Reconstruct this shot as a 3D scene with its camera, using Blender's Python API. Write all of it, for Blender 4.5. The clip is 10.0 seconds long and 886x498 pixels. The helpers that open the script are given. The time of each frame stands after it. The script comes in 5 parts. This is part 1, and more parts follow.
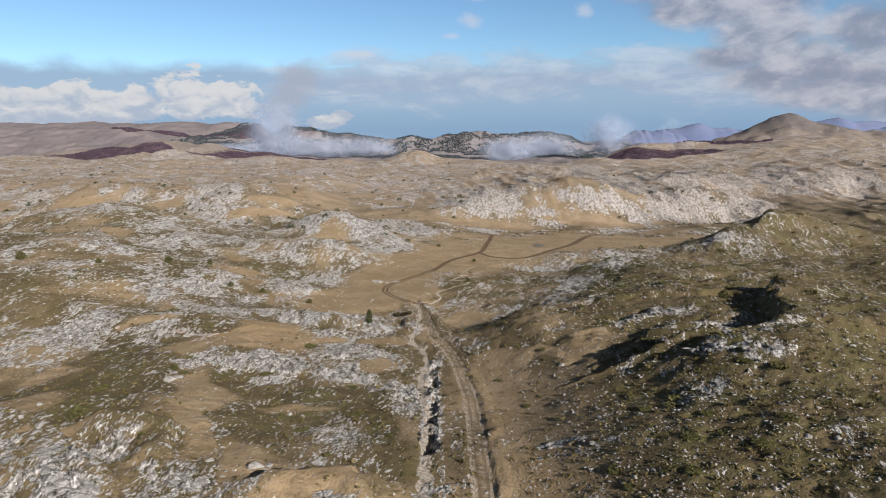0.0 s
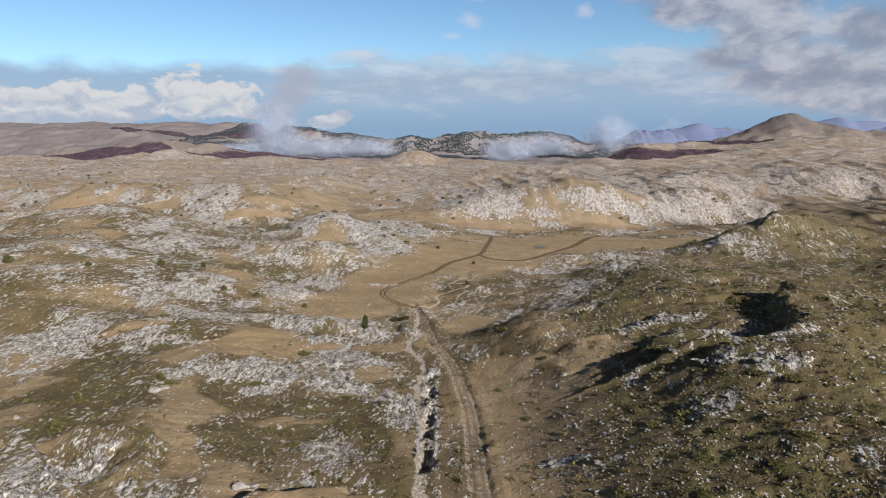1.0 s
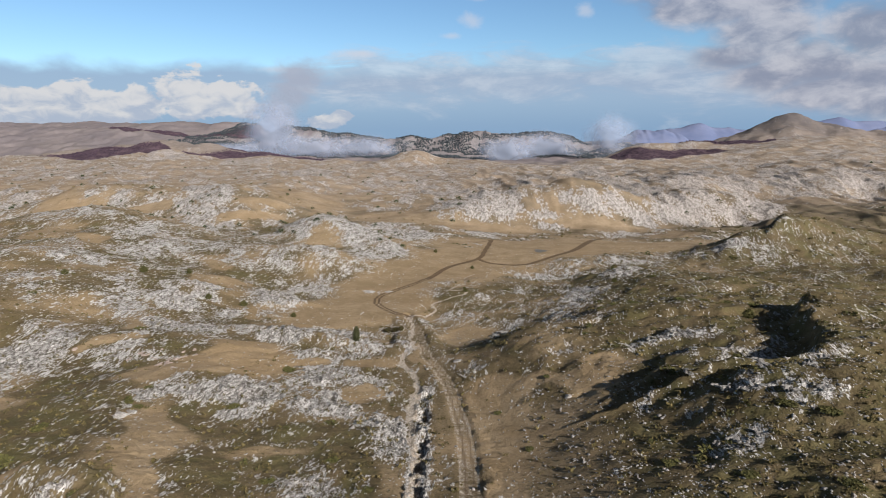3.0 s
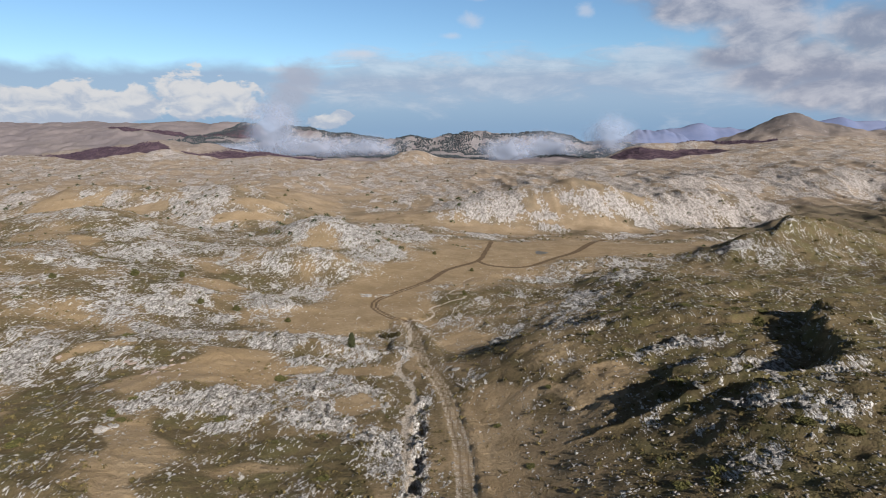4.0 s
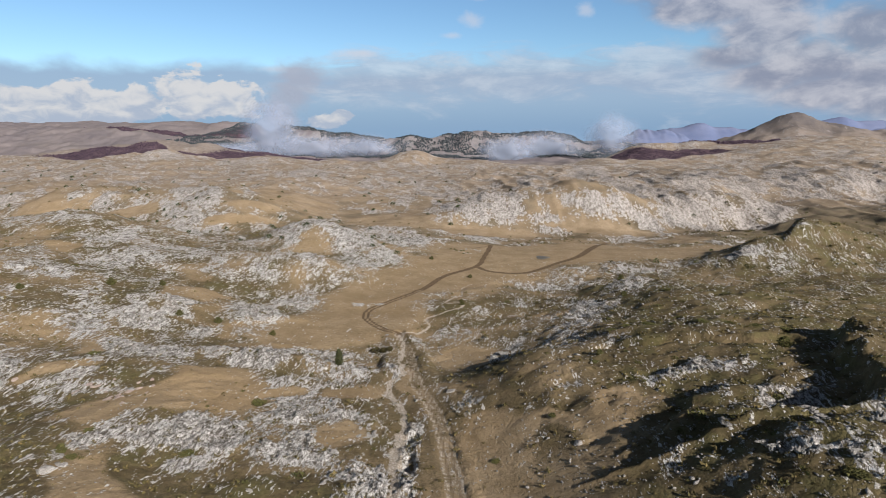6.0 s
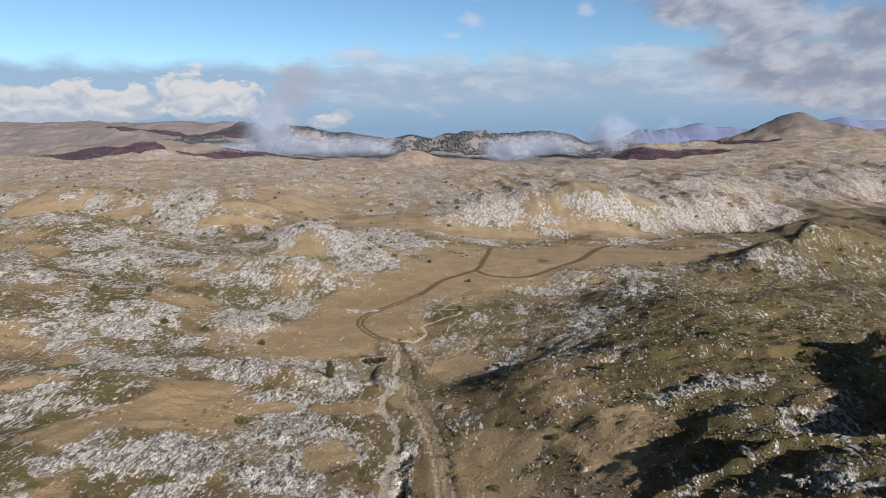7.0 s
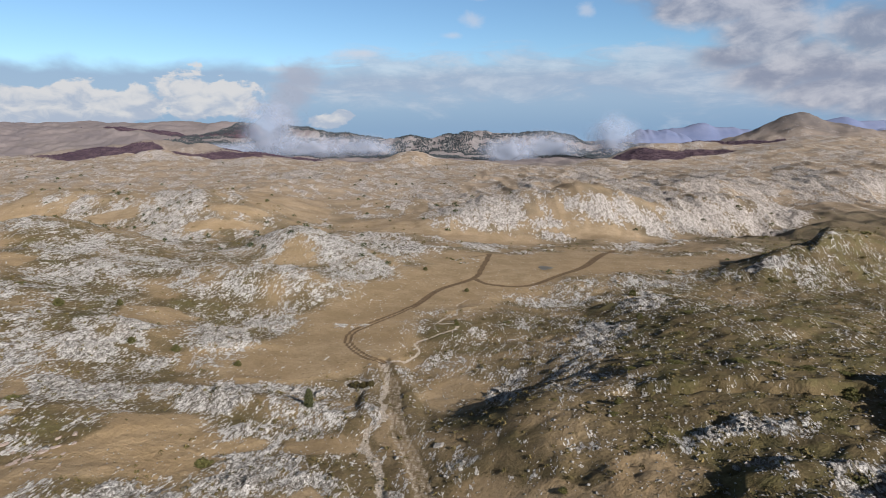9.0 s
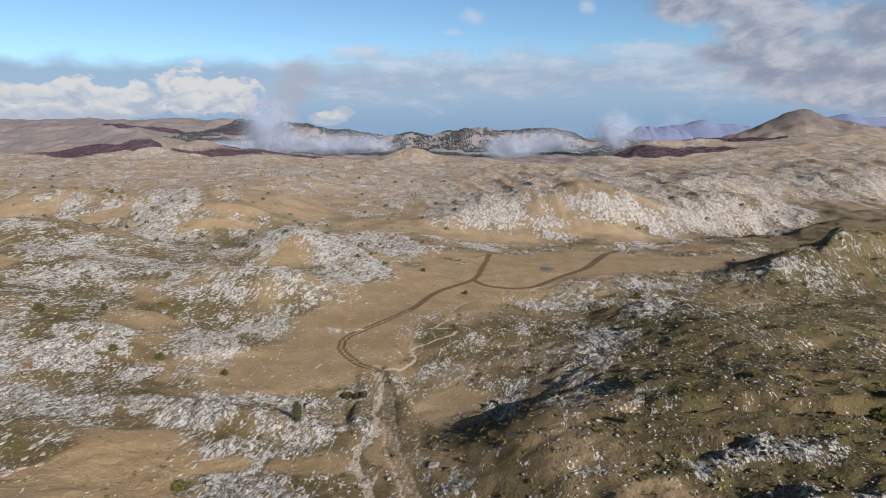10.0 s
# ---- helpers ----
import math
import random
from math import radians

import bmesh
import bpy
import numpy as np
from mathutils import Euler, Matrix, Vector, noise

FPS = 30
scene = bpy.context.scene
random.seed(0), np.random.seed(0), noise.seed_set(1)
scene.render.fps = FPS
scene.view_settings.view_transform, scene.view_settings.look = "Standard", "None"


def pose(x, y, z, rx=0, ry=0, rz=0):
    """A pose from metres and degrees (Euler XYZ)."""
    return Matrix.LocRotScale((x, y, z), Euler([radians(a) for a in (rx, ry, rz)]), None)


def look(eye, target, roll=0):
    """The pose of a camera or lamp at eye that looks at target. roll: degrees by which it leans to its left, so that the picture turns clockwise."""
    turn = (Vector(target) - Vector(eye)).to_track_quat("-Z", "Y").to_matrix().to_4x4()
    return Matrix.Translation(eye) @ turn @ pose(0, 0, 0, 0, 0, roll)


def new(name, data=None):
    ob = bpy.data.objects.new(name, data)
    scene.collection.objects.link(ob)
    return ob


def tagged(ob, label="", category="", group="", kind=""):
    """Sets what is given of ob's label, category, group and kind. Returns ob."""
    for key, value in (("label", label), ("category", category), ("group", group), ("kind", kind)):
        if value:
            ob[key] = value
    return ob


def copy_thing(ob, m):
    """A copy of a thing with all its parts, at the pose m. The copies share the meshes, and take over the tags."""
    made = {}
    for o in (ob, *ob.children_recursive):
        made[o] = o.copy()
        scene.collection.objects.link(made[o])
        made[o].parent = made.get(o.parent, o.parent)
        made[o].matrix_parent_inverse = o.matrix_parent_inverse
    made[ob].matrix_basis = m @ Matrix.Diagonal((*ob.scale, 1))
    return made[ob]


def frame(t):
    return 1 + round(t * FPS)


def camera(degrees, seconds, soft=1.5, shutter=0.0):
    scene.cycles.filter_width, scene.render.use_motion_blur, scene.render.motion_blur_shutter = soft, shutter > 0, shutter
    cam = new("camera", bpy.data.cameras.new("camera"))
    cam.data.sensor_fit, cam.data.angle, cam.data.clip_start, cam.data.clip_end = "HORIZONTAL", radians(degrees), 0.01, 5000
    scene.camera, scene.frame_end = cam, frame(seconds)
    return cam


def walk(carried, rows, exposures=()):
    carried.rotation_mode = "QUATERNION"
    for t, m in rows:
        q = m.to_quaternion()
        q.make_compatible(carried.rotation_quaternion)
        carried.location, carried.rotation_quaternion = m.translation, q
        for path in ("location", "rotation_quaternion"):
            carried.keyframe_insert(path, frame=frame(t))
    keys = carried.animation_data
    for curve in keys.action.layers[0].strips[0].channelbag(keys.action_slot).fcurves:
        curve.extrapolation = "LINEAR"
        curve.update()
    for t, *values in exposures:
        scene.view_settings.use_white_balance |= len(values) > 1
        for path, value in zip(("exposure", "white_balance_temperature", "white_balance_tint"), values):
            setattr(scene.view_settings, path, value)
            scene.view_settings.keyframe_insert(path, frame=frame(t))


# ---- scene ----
# ---- camera: a level flight along +y ----
cam = camera(73, 10.0, soft=0.85)
PATH = [
    (0.0, pose(0, 0.0, 62, 78.410, 0, 6.439)),
    (0.5, pose(0, 2.44, 62, 78.413, 0, 6.447)),
    (1.0, pose(0, 4.86, 62, 78.413, 0, 6.453)),
    (1.5, pose(0, 7.34, 62, 78.413, 0, 6.455)),
    (2.0, pose(0, 9.84, 62, 78.410, 0, 6.455)),
    (2.5, pose(0, 12.34, 62, 78.399, 0, 6.461)),
    (4.0, pose(0, 19.75, 62, 78.378, 0, 6.493)),
    (4.5, pose(0, 22.16, 62, 78.375, 0, 6.507)),
    (5.0, pose(0, 24.65, 62, 78.369, 0, 6.509)),
    (5.5, pose(0, 27.8, 62, 78.361, 0, 6.512)),
    (7.0, pose(0, 38.6, 62, 78.345, 0, 6.520)),
    (7.5, pose(0, 42.2, 62, 78.340, 0, 6.526)),
    (8.0, pose(0, 45.8, 62, 78.345, 0, 6.534)),
    (8.5, pose(0, 49.38, 62, 78.353, 0, 6.550)),
    (9.0, pose(0, 52.95, 62, 78.353, 0, 6.566)),
    (9.5, pose(0, 56.6, 62, 78.356, 0, 6.585)),
    (9.75, pose(0, 58.35, 62, 78.269, 0, 6.593)),
    (10.0, pose(0, 60.0, 62, 78.075, 0, 6.604)),
]
walk(cam, PATH)
scene.view_settings.exposure = 0.8

# ---- daylight: a low autumn sun to the south-east, broken cloud, haze near the horizon ----
SUN_EL, SUN_AZ = 27.0, 134.0  # degrees above the horizon; degrees from +y towards +x
sun_way = Vector((math.sin(radians(SUN_AZ)) * math.cos(radians(SUN_EL)),
                  math.cos(radians(SUN_AZ)) * math.cos(radians(SUN_EL)), math.sin(radians(SUN_EL))))
lamp = bpy.data.lights.new("sun", "SUN")
lamp.energy, lamp.angle, lamp.color = 4.8, radians(0.5), (1.0, 0.93, 0.875)
sun = new("sun", lamp)
sun.matrix_world = look(sun_way * 900, (0, 0, 0))


class Nodes:
    """A short way to write node trees."""

    def __init__(self, tree):
        self.tree = tree
        tree.nodes.clear()

    def add(self, kind, props=None, **links):
        n = self.tree.nodes.new(kind)
        for k, v in (props or {}).items():
            if k == "operation":
                n.operation = v
            elif k == "data_type":
                n.data_type = v
            elif k == "blend_type":
                n.blend_type = v
            elif k == "attribute_name":
                n.attribute_name = v
            elif k == "interpolation_type":
                n.interpolation_type = v
            elif k == "feature":
                n.feature = v
            elif k == "flat":
                n.voronoi_dimensions = "2D"
        for k, v in links.items():
            key = int(k[1:]) if k[0] == "i" and k[1:].isdigit() else k.replace("_", " ")
            self.put(n.inputs[key], v)
        return n

    def put(self, socket, v):
        if isinstance(v, bpy.types.NodeSocket):
            self.tree.links.new(v, socket)
        else:
            socket.default_value = v

    def math(self, op, a, b=0.0, c=0.0):
        return self.add("ShaderNodeMath", {"operation": op}, i0=a, i1=b, i2=c).outputs[0]

    def vec(self, op, a, b=(0, 0, 0)):
        n = self.add("ShaderNodeVectorMath", {"operation": op}, i0=a, i1=b)
        return n.outputs["Value"] if op == "LENGTH" else n.outputs["Vector"]

    def step(self, v, lo, hi, a=0.0, b=1.0):
        n = self.add("ShaderNodeMapRange", {"interpolation_type": "SMOOTHSTEP"}, Value=v)
        for k, q in zip(("From Min", "From Max", "To Min", "To Max"), (lo, hi, a, b)):
            n.inputs[k].default_value = q
        return n.outputs[0]

    def mix(self, fac, a, b):
        n = self.add("ShaderNodeMix", {"data_type": "RGBA"})
        self.put(n.inputs[0], fac)
        for sock, v in ((n.inputs[6], a), (n.inputs[7], b)):
            self.put(sock, v if isinstance(v, bpy.types.NodeSocket) else (*v, 1.0))
        return n.outputs[2]

    def noise(self, vector, scale, detail=4.0, rough=0.55, warp=0.0):
        n = self.add("ShaderNodeTexNoise", Vector=vector, Scale=scale, Detail=detail, Roughness=rough, Distortion=warp)
        return n.outputs[0]


world = bpy.data.worlds.new("sky")
scene.world = world
world.use_nodes = True
N = Nodes(world.node_tree)
sky = N.add("ShaderNodeTexSky")
sky.sky_type, sky.sun_disc = "NISHITA", False
sky.sun_elevation, sky.sun_rotation = radians(SUN_EL), radians(SUN_AZ)
sky.altitude, sky.air_density, sky.dust_density, sky.ozone_density = 1500, 1.0, 0.6, 1.6
way = N.add("ShaderNodeTexCoord").outputs["Generated"]
xyz = N.add("ShaderNodeSeparateXYZ", Vector=way).outputs
azim = N.math("ARCTAN2", xyz[0], xyz[1])
elev = N.math("ARCSINE", xyz[2])
dome = N.add("ShaderNodeCombineXYZ", X=azim, Y=elev).outputs[0]
stretched = N.vec("MULTIPLY", dome, (1.0, 1.7, 1.0))
billow = N.math("SUBTRACT", N.noise(stretched, 22.0, 9.0, 0.58, 0.3), 0.5)
broad = N.math("SUBTRACT", N.noise(stretched, 6.0, 5.0, 0.55, 0.4), 0.5)


def cloud(az, el, wide, tall):
    """How far inside a cloud a direction lies: 1 at its heart, 0 at its rim; degrees."""
    off = N.vec("SUBTRACT", dome, (radians(az), radians(el), 0))
    off = N.vec("MULTIPLY", off, (1 / radians(wide), 1 / radians(tall), 0))
    return N.math("SUBTRACT", 1.0, N.vec("LENGTH", off))


def heap(clouds):
    most = clouds[0]
    for c in clouds[1:]:
        most = N.math("MAXIMUM", most, c)
    return most

# cumulus on the western skyline, a grey bank in the east, thin scraps, and a smoke-grey plume
cumulus = heap([cloud(-40.3, 1.3, 4.4, 2.0), cloud(-34.2, 1.5, 4.6, 1.7), cloud(-29.0, 2.4, 2.8, 2.3), cloud(-25.8, 2.3, 3.3, 1.9), cloud(-17.2, 0.4, 1.9, 0.8), cloud(-15.9, 0.9, 1.3, 0.6), cloud(-37.2, 2.2, 2.3, 1.4)])
bank = heap([cloud(17.3, 10.3, 9.3, 2.9), cloud(20.4, 7.2, 4.6, 2.6), cloud(24.0, 4.7, 5.9, 2.7), cloud(27.8, 7.1, 4.0, 3.1), cloud(28.2, 3.2, 3.9, 2.4), cloud(33.8, 5.4, 4.9, 4.4), cloud(25.5, 2.7, 6.0, 1.9), cloud(21.5, 4.0, 5.0, 2.0), cloud(14.5, 9.6, 4.5, 1.8), cloud(30.5, 1.9, 6.5, 1.9), cloud(18.5, 5.6, 4.5, 1.5)])
scraps = heap([cloud(-3.9, 9.3, 1.5, 1.0), cloud(-5.6, 8.0, 1.4, 0.5), cloud(-14.0, 6.4, 3.1, 0.5), cloud(6.1, 9.9, 1.1, 0.9), cloud(-21.2, 4.9, 3.0, 0.5), cloud(-3.5, 11.1, 1.6, 0.5)])
plume = heap([cloud(-19.5, 4.3, 2.6, 2.0), cloud(-20.3, 2.8, 1.9, 2.2), cloud(-21.2, 0.9, 1.7, 2.8)])
veil = heap([cloud(-0.3, 4.3, 22.0, 2.9), cloud(-10.9, 4.4, 10.5, 2.6), cloud(12.3, 4.7, 16.3, 3.2), cloud(22.0, 3.4, 12.0, 3.0)])
LOFT = 1.05  # brightness of the clouds' own scattered light
clear = N.vec("MULTIPLY", sky.outputs[0], (0.098, 0.120, 0.133))
haze_edge = N.math("ADD", elev, N.math("MULTIPLY", broad, 0.06))
haze = N.step(haze_edge, radians(5.6), radians(4.2))
low = N.step(elev, radians(-0.5), radians(3.2))
tint = N.mix(low, (0.215 * LOFT, 0.36 * LOFT, 0.585 * LOFT), (0.33 * LOFT, 0.45 * LOFT, 0.63 * LOFT))
over = N.mix(N.math("MULTIPLY", haze, 0.9), clear, tint)
streak = N.math("SUBTRACT", N.noise(N.vec("MULTIPLY", dome, (1.0, 4.2, 1.0)), 7.0, 7.0, 0.62, 0.5), 0.5)
soft = N.step(N.math("ADD", veil, N.math("ADD", N.math("MULTIPLY", broad, 1.6), N.math("MULTIPLY", streak, 2.2))), 0.0, 0.7, 0.0, 0.75)
over = N.mix(soft, over, N.mix(N.step(N.math("ADD", streak, N.math("MULTIPLY", billow, 0.5)), -0.12, 0.2), (0.385 * LOFT, 0.475 * LOFT, 0.62 * LOFT), (0.575 * LOFT, 0.64 * LOFT, 0.74 * LOFT)))
thin = N.step(N.math("ADD", scraps, N.math("MULTIPLY", billow, 1.6)), 0.1, 0.9, 0.0, 0.5)
over = N.mix(thin, over, (0.66 * LOFT, 0.68 * LOFT, 0.76 * LOFT))
grey = N.math("ADD", bank, N.math("ADD", N.math("MULTIPLY", broad, 1.5), N.math("MULTIPLY", billow, 0.6)))
grey_tone = N.mix(N.step(N.math("ADD", billow, N.math("MULTIPLY", broad, 0.8)), -0.2, 0.25), (0.27 * LOFT, 0.30 * LOFT, 0.40 * LOFT), (0.56 * LOFT, 0.565 * LOFT, 0.63 * LOFT))
over = N.mix(N.step(grey, -0.15, 0.55, 0.0, 0.9), over, grey_tone)
knobs = N.math("SUBTRACT", N.noise(N.vec("ADD", stretched, (0.012, -0.02, 0.3)), 30.0, 6.0, 0.55, 0.5), 0.5)
puff = N.math("ADD", cumulus, N.math("ADD", N.math("MULTIPLY", billow, 1.7), N.math("MULTIPLY", knobs, 0.7)))
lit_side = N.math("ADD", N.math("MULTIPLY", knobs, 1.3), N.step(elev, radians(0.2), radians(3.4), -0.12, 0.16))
puff_tone = N.mix(N.step(lit_side, -0.2, 0.22), (0.44 * LOFT, 0.51 * LOFT, 0.63 * LOFT), (0.71 * LOFT, 0.715 * LOFT, 0.735 * LOFT))
over = N.mix(N.step(puff, 0.0, 0.2, 0.0, 0.97), over, puff_tone)
smoke = N.math("ADD", plume, N.math("MULTIPLY", billow, 1.5))
over = N.mix(N.step(smoke, -0.15, 0.7, 0.0, 0.85), over, (0.41 * LOFT, 0.45 * LOFT, 0.56 * LOFT))
# dim grey cloud added overhead, out of view, to cut the sky's fill light
overhead_dimmer = N.math("MULTIPLY", N.step(elev, radians(13), radians(24)), N.step(N.noise(way, 2.6, 5.0, 0.6), 0.36, 0.48, 0.0, 0.95))
over = N.mix(overhead_dimmer, over, (0.062, 0.066, 0.08))
back = N.add("ShaderNodeBackground", Color=over, Strength=0.525)
N.add("ShaderNodeOutputWorld", Surface=back.outputs[0])

# ---- materials ----


def material(name):
    m = bpy.data.materials.new(name)
    m.use_nodes = True
    return m, Nodes(m.node_tree)


def finish(m, n, colour, rough=0.9, height=None, strength=0.5, distance=0.2, spec=0.2):
    b = n.add("ShaderNodeBsdfPrincipled", Roughness=rough)
    n.put(b.inputs["Base Color"], colour if isinstance(colour, bpy.types.NodeSocket) else (*colour, 1))
    b.inputs["Specular IOR Level"].default_value = spec
    if height is not None:
        bump = n.add("ShaderNodeBump", Strength=strength, Distance=distance, Height=height)
        n.put(b.inputs["Normal"], bump.outputs[0])
    n.add("ShaderNodeOutputMaterial", Surface=b.outputs[0])
    return m


def ground_material():
    """Dry mountain pasture, sod, bare limestone, worn wheel tracks and washed gravel, laid out by the ground's own masks."""
    m, n = material("karst_ground")
    at = n.add("ShaderNodeTexCoord").outputs["Object"]
    cover = n.add("ShaderNodeAttribute", {"attribute_name": "cover"})
    rgb = n.add("ShaderNodeSeparateColor", Color=cover.outputs["Color"]).outputs
    stone, turf, worn, gravel = rgb[0], rgb[1], rgb[2], cover.outputs["Alpha"]
    woods = n.add("ShaderNodeAttribute", {"attribute_name": "woods"}).outputs["Fac"]
    big = n.noise(at, 0.018, 4, 0.55)
    mid = n.noise(at, 0.11, 5, 0.6)
    fine = n.noise(at, 0.9, 5, 0.65)
    grit = n.noise(at, 3.5, 3, 0.7)
    straw = n.mix(n.step(mid, 0.3, 0.7), (0.222, 0.161, 0.092), (0.306, 0.233, 0.146))
    straw = n.mix(n.step(fine, 0.42, 0.75, 0, 0.6), straw, (0.165, 0.115, 0.06))
    straw = n.mix(n.step(big, 0.45, 0.7, 0, 0.45), straw, (0.258, 0.182, 0.102))
    sod = n.mix(n.step(fine, 0.3, 0.7), (0.054, 0.042, 0.021), (0.120, 0.092, 0.047))
    sod = n.mix(n.step(mid, 0.4, 0.65, 0, 0.8), sod, (0.158, 0.119, 0.066))
    green = n.math("ADD", turf, n.math("MULTIPLY", n.math("SUBTRACT", mid, 0.5), 1.1))
    grass = n.mix(n.step(green, 0.25, 0.75), straw, sod)
    tuft = n.step(n.math("ADD", fine, n.math("MULTIPLY", turf, 0.1)), 0.62, 0.72, 0, 0.55)
    moss = n.math("MULTIPLY", n.step(turf, 0.55, 0.95, 0, 0.65), n.step(n.noise(at, 0.16, 4, 0.6), 0.44, 0.6))
    grass = n.mix(moss, grass, (0.099, 0.091, 0.037))
    grass = n.mix(tuft, grass, (0.073, 0.060, 0.031))
    clump = n.noise(at, 2.3, 4, 0.7)
    grass = n.mix(n.math("MULTIPLY", n.step(clump, 0.50, 0.66, 0.0, 0.55), n.step(turf, 0.0, 0.5, 0.4, 1.0)), grass, (0.060, 0.048, 0.021))
    grass = n.mix(n.math("MULTIPLY", n.step(clump, 0.46, 0.32, 0, 0.35), n.step(turf, 0.2, 0.8, 1.0, 0.5)), grass, (0.29, 0.235, 0.150))
    heath = n.math("MULTIPLY", woods, -1.0)
    brown = n.mix(n.step(n.noise(at, 0.006, 6, 0.65), 0.35, 0.65), (0.165, 0.128, 0.118), (0.285, 0.225, 0.195))
    east = n.step(n.add("ShaderNodeSeparateXYZ", Vector=at).outputs[0], 250, 480)
    dun = n.mix(n.step(n.noise(at, 0.011, 7, 0.7), 0.38, 0.62), (0.062, 0.050, 0.038), (0.165, 0.128, 0.092))
    moor = n.mix(east, brown, dun)
    # limestone: ragged sheets and blocks that follow the bedding, with soil and scree in the joints
    turned = n.add("ShaderNodeMapping", Vector=at, Rotation=(0, 0, radians(-62)), Scale=(1.0, 0.42, 1.0)).outputs[0]
    north = n.add("ShaderNodeSeparateXYZ", Vector=at).outputs[1]
    away_off = n.step(north, 220, 480)
    bed = n.noise(turned, 0.16, 7, 0.68, 0.6)
    rib = n.noise(turned, 0.6, 6, 0.68, 0.4)
    chip = n.noise(turned, 2.1, 5, 0.68)
    dense = n.math("ADD", stone, n.math("ADD", n.math("MULTIPLY", n.math("SUBTRACT", bed, 0.5), 1.15), n.math("MULTIPLY", n.math("SUBTRACT", rib, 0.5), 1.35)))
    dense = n.math("ADD", dense, n.math("MULTIPLY", n.math("SUBTRACT", chip, 0.5), n.math("SUBTRACT", 1.3, n.math("MULTIPLY", away_off, 0.7))))
    bare = n.step(dense, 0.42, 0.50)
    jitter = n.vec("ADD", turned, n.vec("MULTIPLY", n.add("ShaderNodeTexNoise", Vector=at, Scale=1.3, Detail=2.0).outputs["Color"], (0.9, 0.9, 0)))
    joint, loose = None, None
    open_ground = n.step(turf, 0.15, 0.45)
    for scale, gap in ((1.5, 0.08), (3.8, 0.10)):
        cell = n.add("ShaderNodeTexVoronoi", {"flat": 1}, Vector=jitter, Scale=scale)
        rim = n.add("ShaderNodeTexVoronoi", {"flat": 1, "feature": "DISTANCE_TO_EDGE"}, Vector=jitter, Scale=scale).outputs["Distance"]
        pick = n.add("ShaderNodeSeparateColor", Color=cell.outputs["Color"]).outputs
        edge = n.step(rim, 0.0, gap)
        joint = edge if joint is None else n.math("MULTIPLY", joint, n.math("ADD", 0.35, n.math("MULTIPLY", edge, 0.65)))
        chance = n.math("ADD", n.math("MULTIPLY", n.math("SUBTRACT", dense, 0.12), 0.75), n.math("MULTIPLY", open_ground, 0.04))
        lone = n.math("MULTIPLY", n.step(n.math("SUBTRACT", chance, pick[0]), -0.02, 0.05), n.step(rim, 0.06, 0.16))
        loose = lone if loose is None else n.math("MAXIMUM", n.math("MULTIPLY", loose, 0.8), lone)
    loose = n.math("MULTIPLY", loose, n.math("SUBTRACT", 1.0, away_off))
    blocks = n.math("MAXIMUM", bare, loose)
    proud = n.math("MULTIPLY", n.math("ADD", n.math("MULTIPLY", bare, n.math("ADD", 0.35, n.math("MULTIPLY", joint, 0.5))), n.math("MULTIPLY", loose, 0.4)), n.math("ADD", 0.4, n.math("MULTIPLY", rib, 1.0)))
    scree = n.mix(n.step(grit, 0.35, 0.65), (0.105, 0.086, 0.058), (0.225, 0.195, 0.150))
    # distance haze painted into the far pasture: greyer and pinker northward
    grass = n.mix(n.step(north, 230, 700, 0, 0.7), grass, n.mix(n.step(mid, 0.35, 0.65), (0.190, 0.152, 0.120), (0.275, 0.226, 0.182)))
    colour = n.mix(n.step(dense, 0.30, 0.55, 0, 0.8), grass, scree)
    lime = n.mix(n.step(n.math("ADD", n.math("MULTIPLY", chip, 0.6), n.math("MULTIPLY", rib, 0.4)), 0.43, 0.56), (0.130, 0.118, 0.102), (0.63, 0.615, 0.59))
    lime = n.mix(n.step(grit, 0.55, 0.75, 0, 0.5), lime, (0.20, 0.18, 0.155))
    lime = n.mix(n.step(mid, 0.52, 0.75, 0, 0.35), lime, (0.38, 0.32, 0.27))
    lime = n.mix(n.math("MULTIPLY", n.math("SUBTRACT", 1.0, joint), n.math("SUBTRACT", 0.8, n.math("MULTIPLY", away_off, 0.6))), lime, (0.085, 0.072, 0.055))
    # distance softening painted into far limestone: duller, lower contrast
    far_fade = n.step(north, 240, 560, 0, 0.85)
    lime = n.mix(far_fade, lime, n.mix(n.step(rib, 0.38, 0.62), (0.190, 0.165, 0.145), (0.395, 0.355, 0.325)))
    colour = n.mix(n.step(heath, 0.2, 0.7, 0, 0.9), colour, moor)
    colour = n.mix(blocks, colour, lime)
    # haze tint mixed into all ground beyond the plateau edge
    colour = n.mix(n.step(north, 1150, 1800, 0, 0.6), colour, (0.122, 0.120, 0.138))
    rubble = n.mix(n.step(grit, 0.4, 0.62), (0.25, 0.205, 0.155), (0.50, 0.45, 0.385))
    strewn = n.step(n.math("ADD", gravel, n.math("MULTIPLY", n.math("SUBTRACT", fine, 0.5), 0.9)), 0.35, 0.65)
    colour = n.mix(strewn, colour, rubble)
    dirt = n.mix(n.step(fine, 0.3, 0.7), (0.075, 0.05, 0.028), (0.15, 0.105, 0.062))
    colour = n.mix(n.step(n.math("ADD", worn, n.math("MULTIPLY", n.math("SUBTRACT", fine, 0.5), 0.5)), 0.3, 0.65), colour, dirt)
    wood_tone = n.mix(n.step(n.noise(at, 0.035, 4, 0.7), 0.35, 0.65), (0.048, 0.033, 0.043), (0.098, 0.068, 0.080))
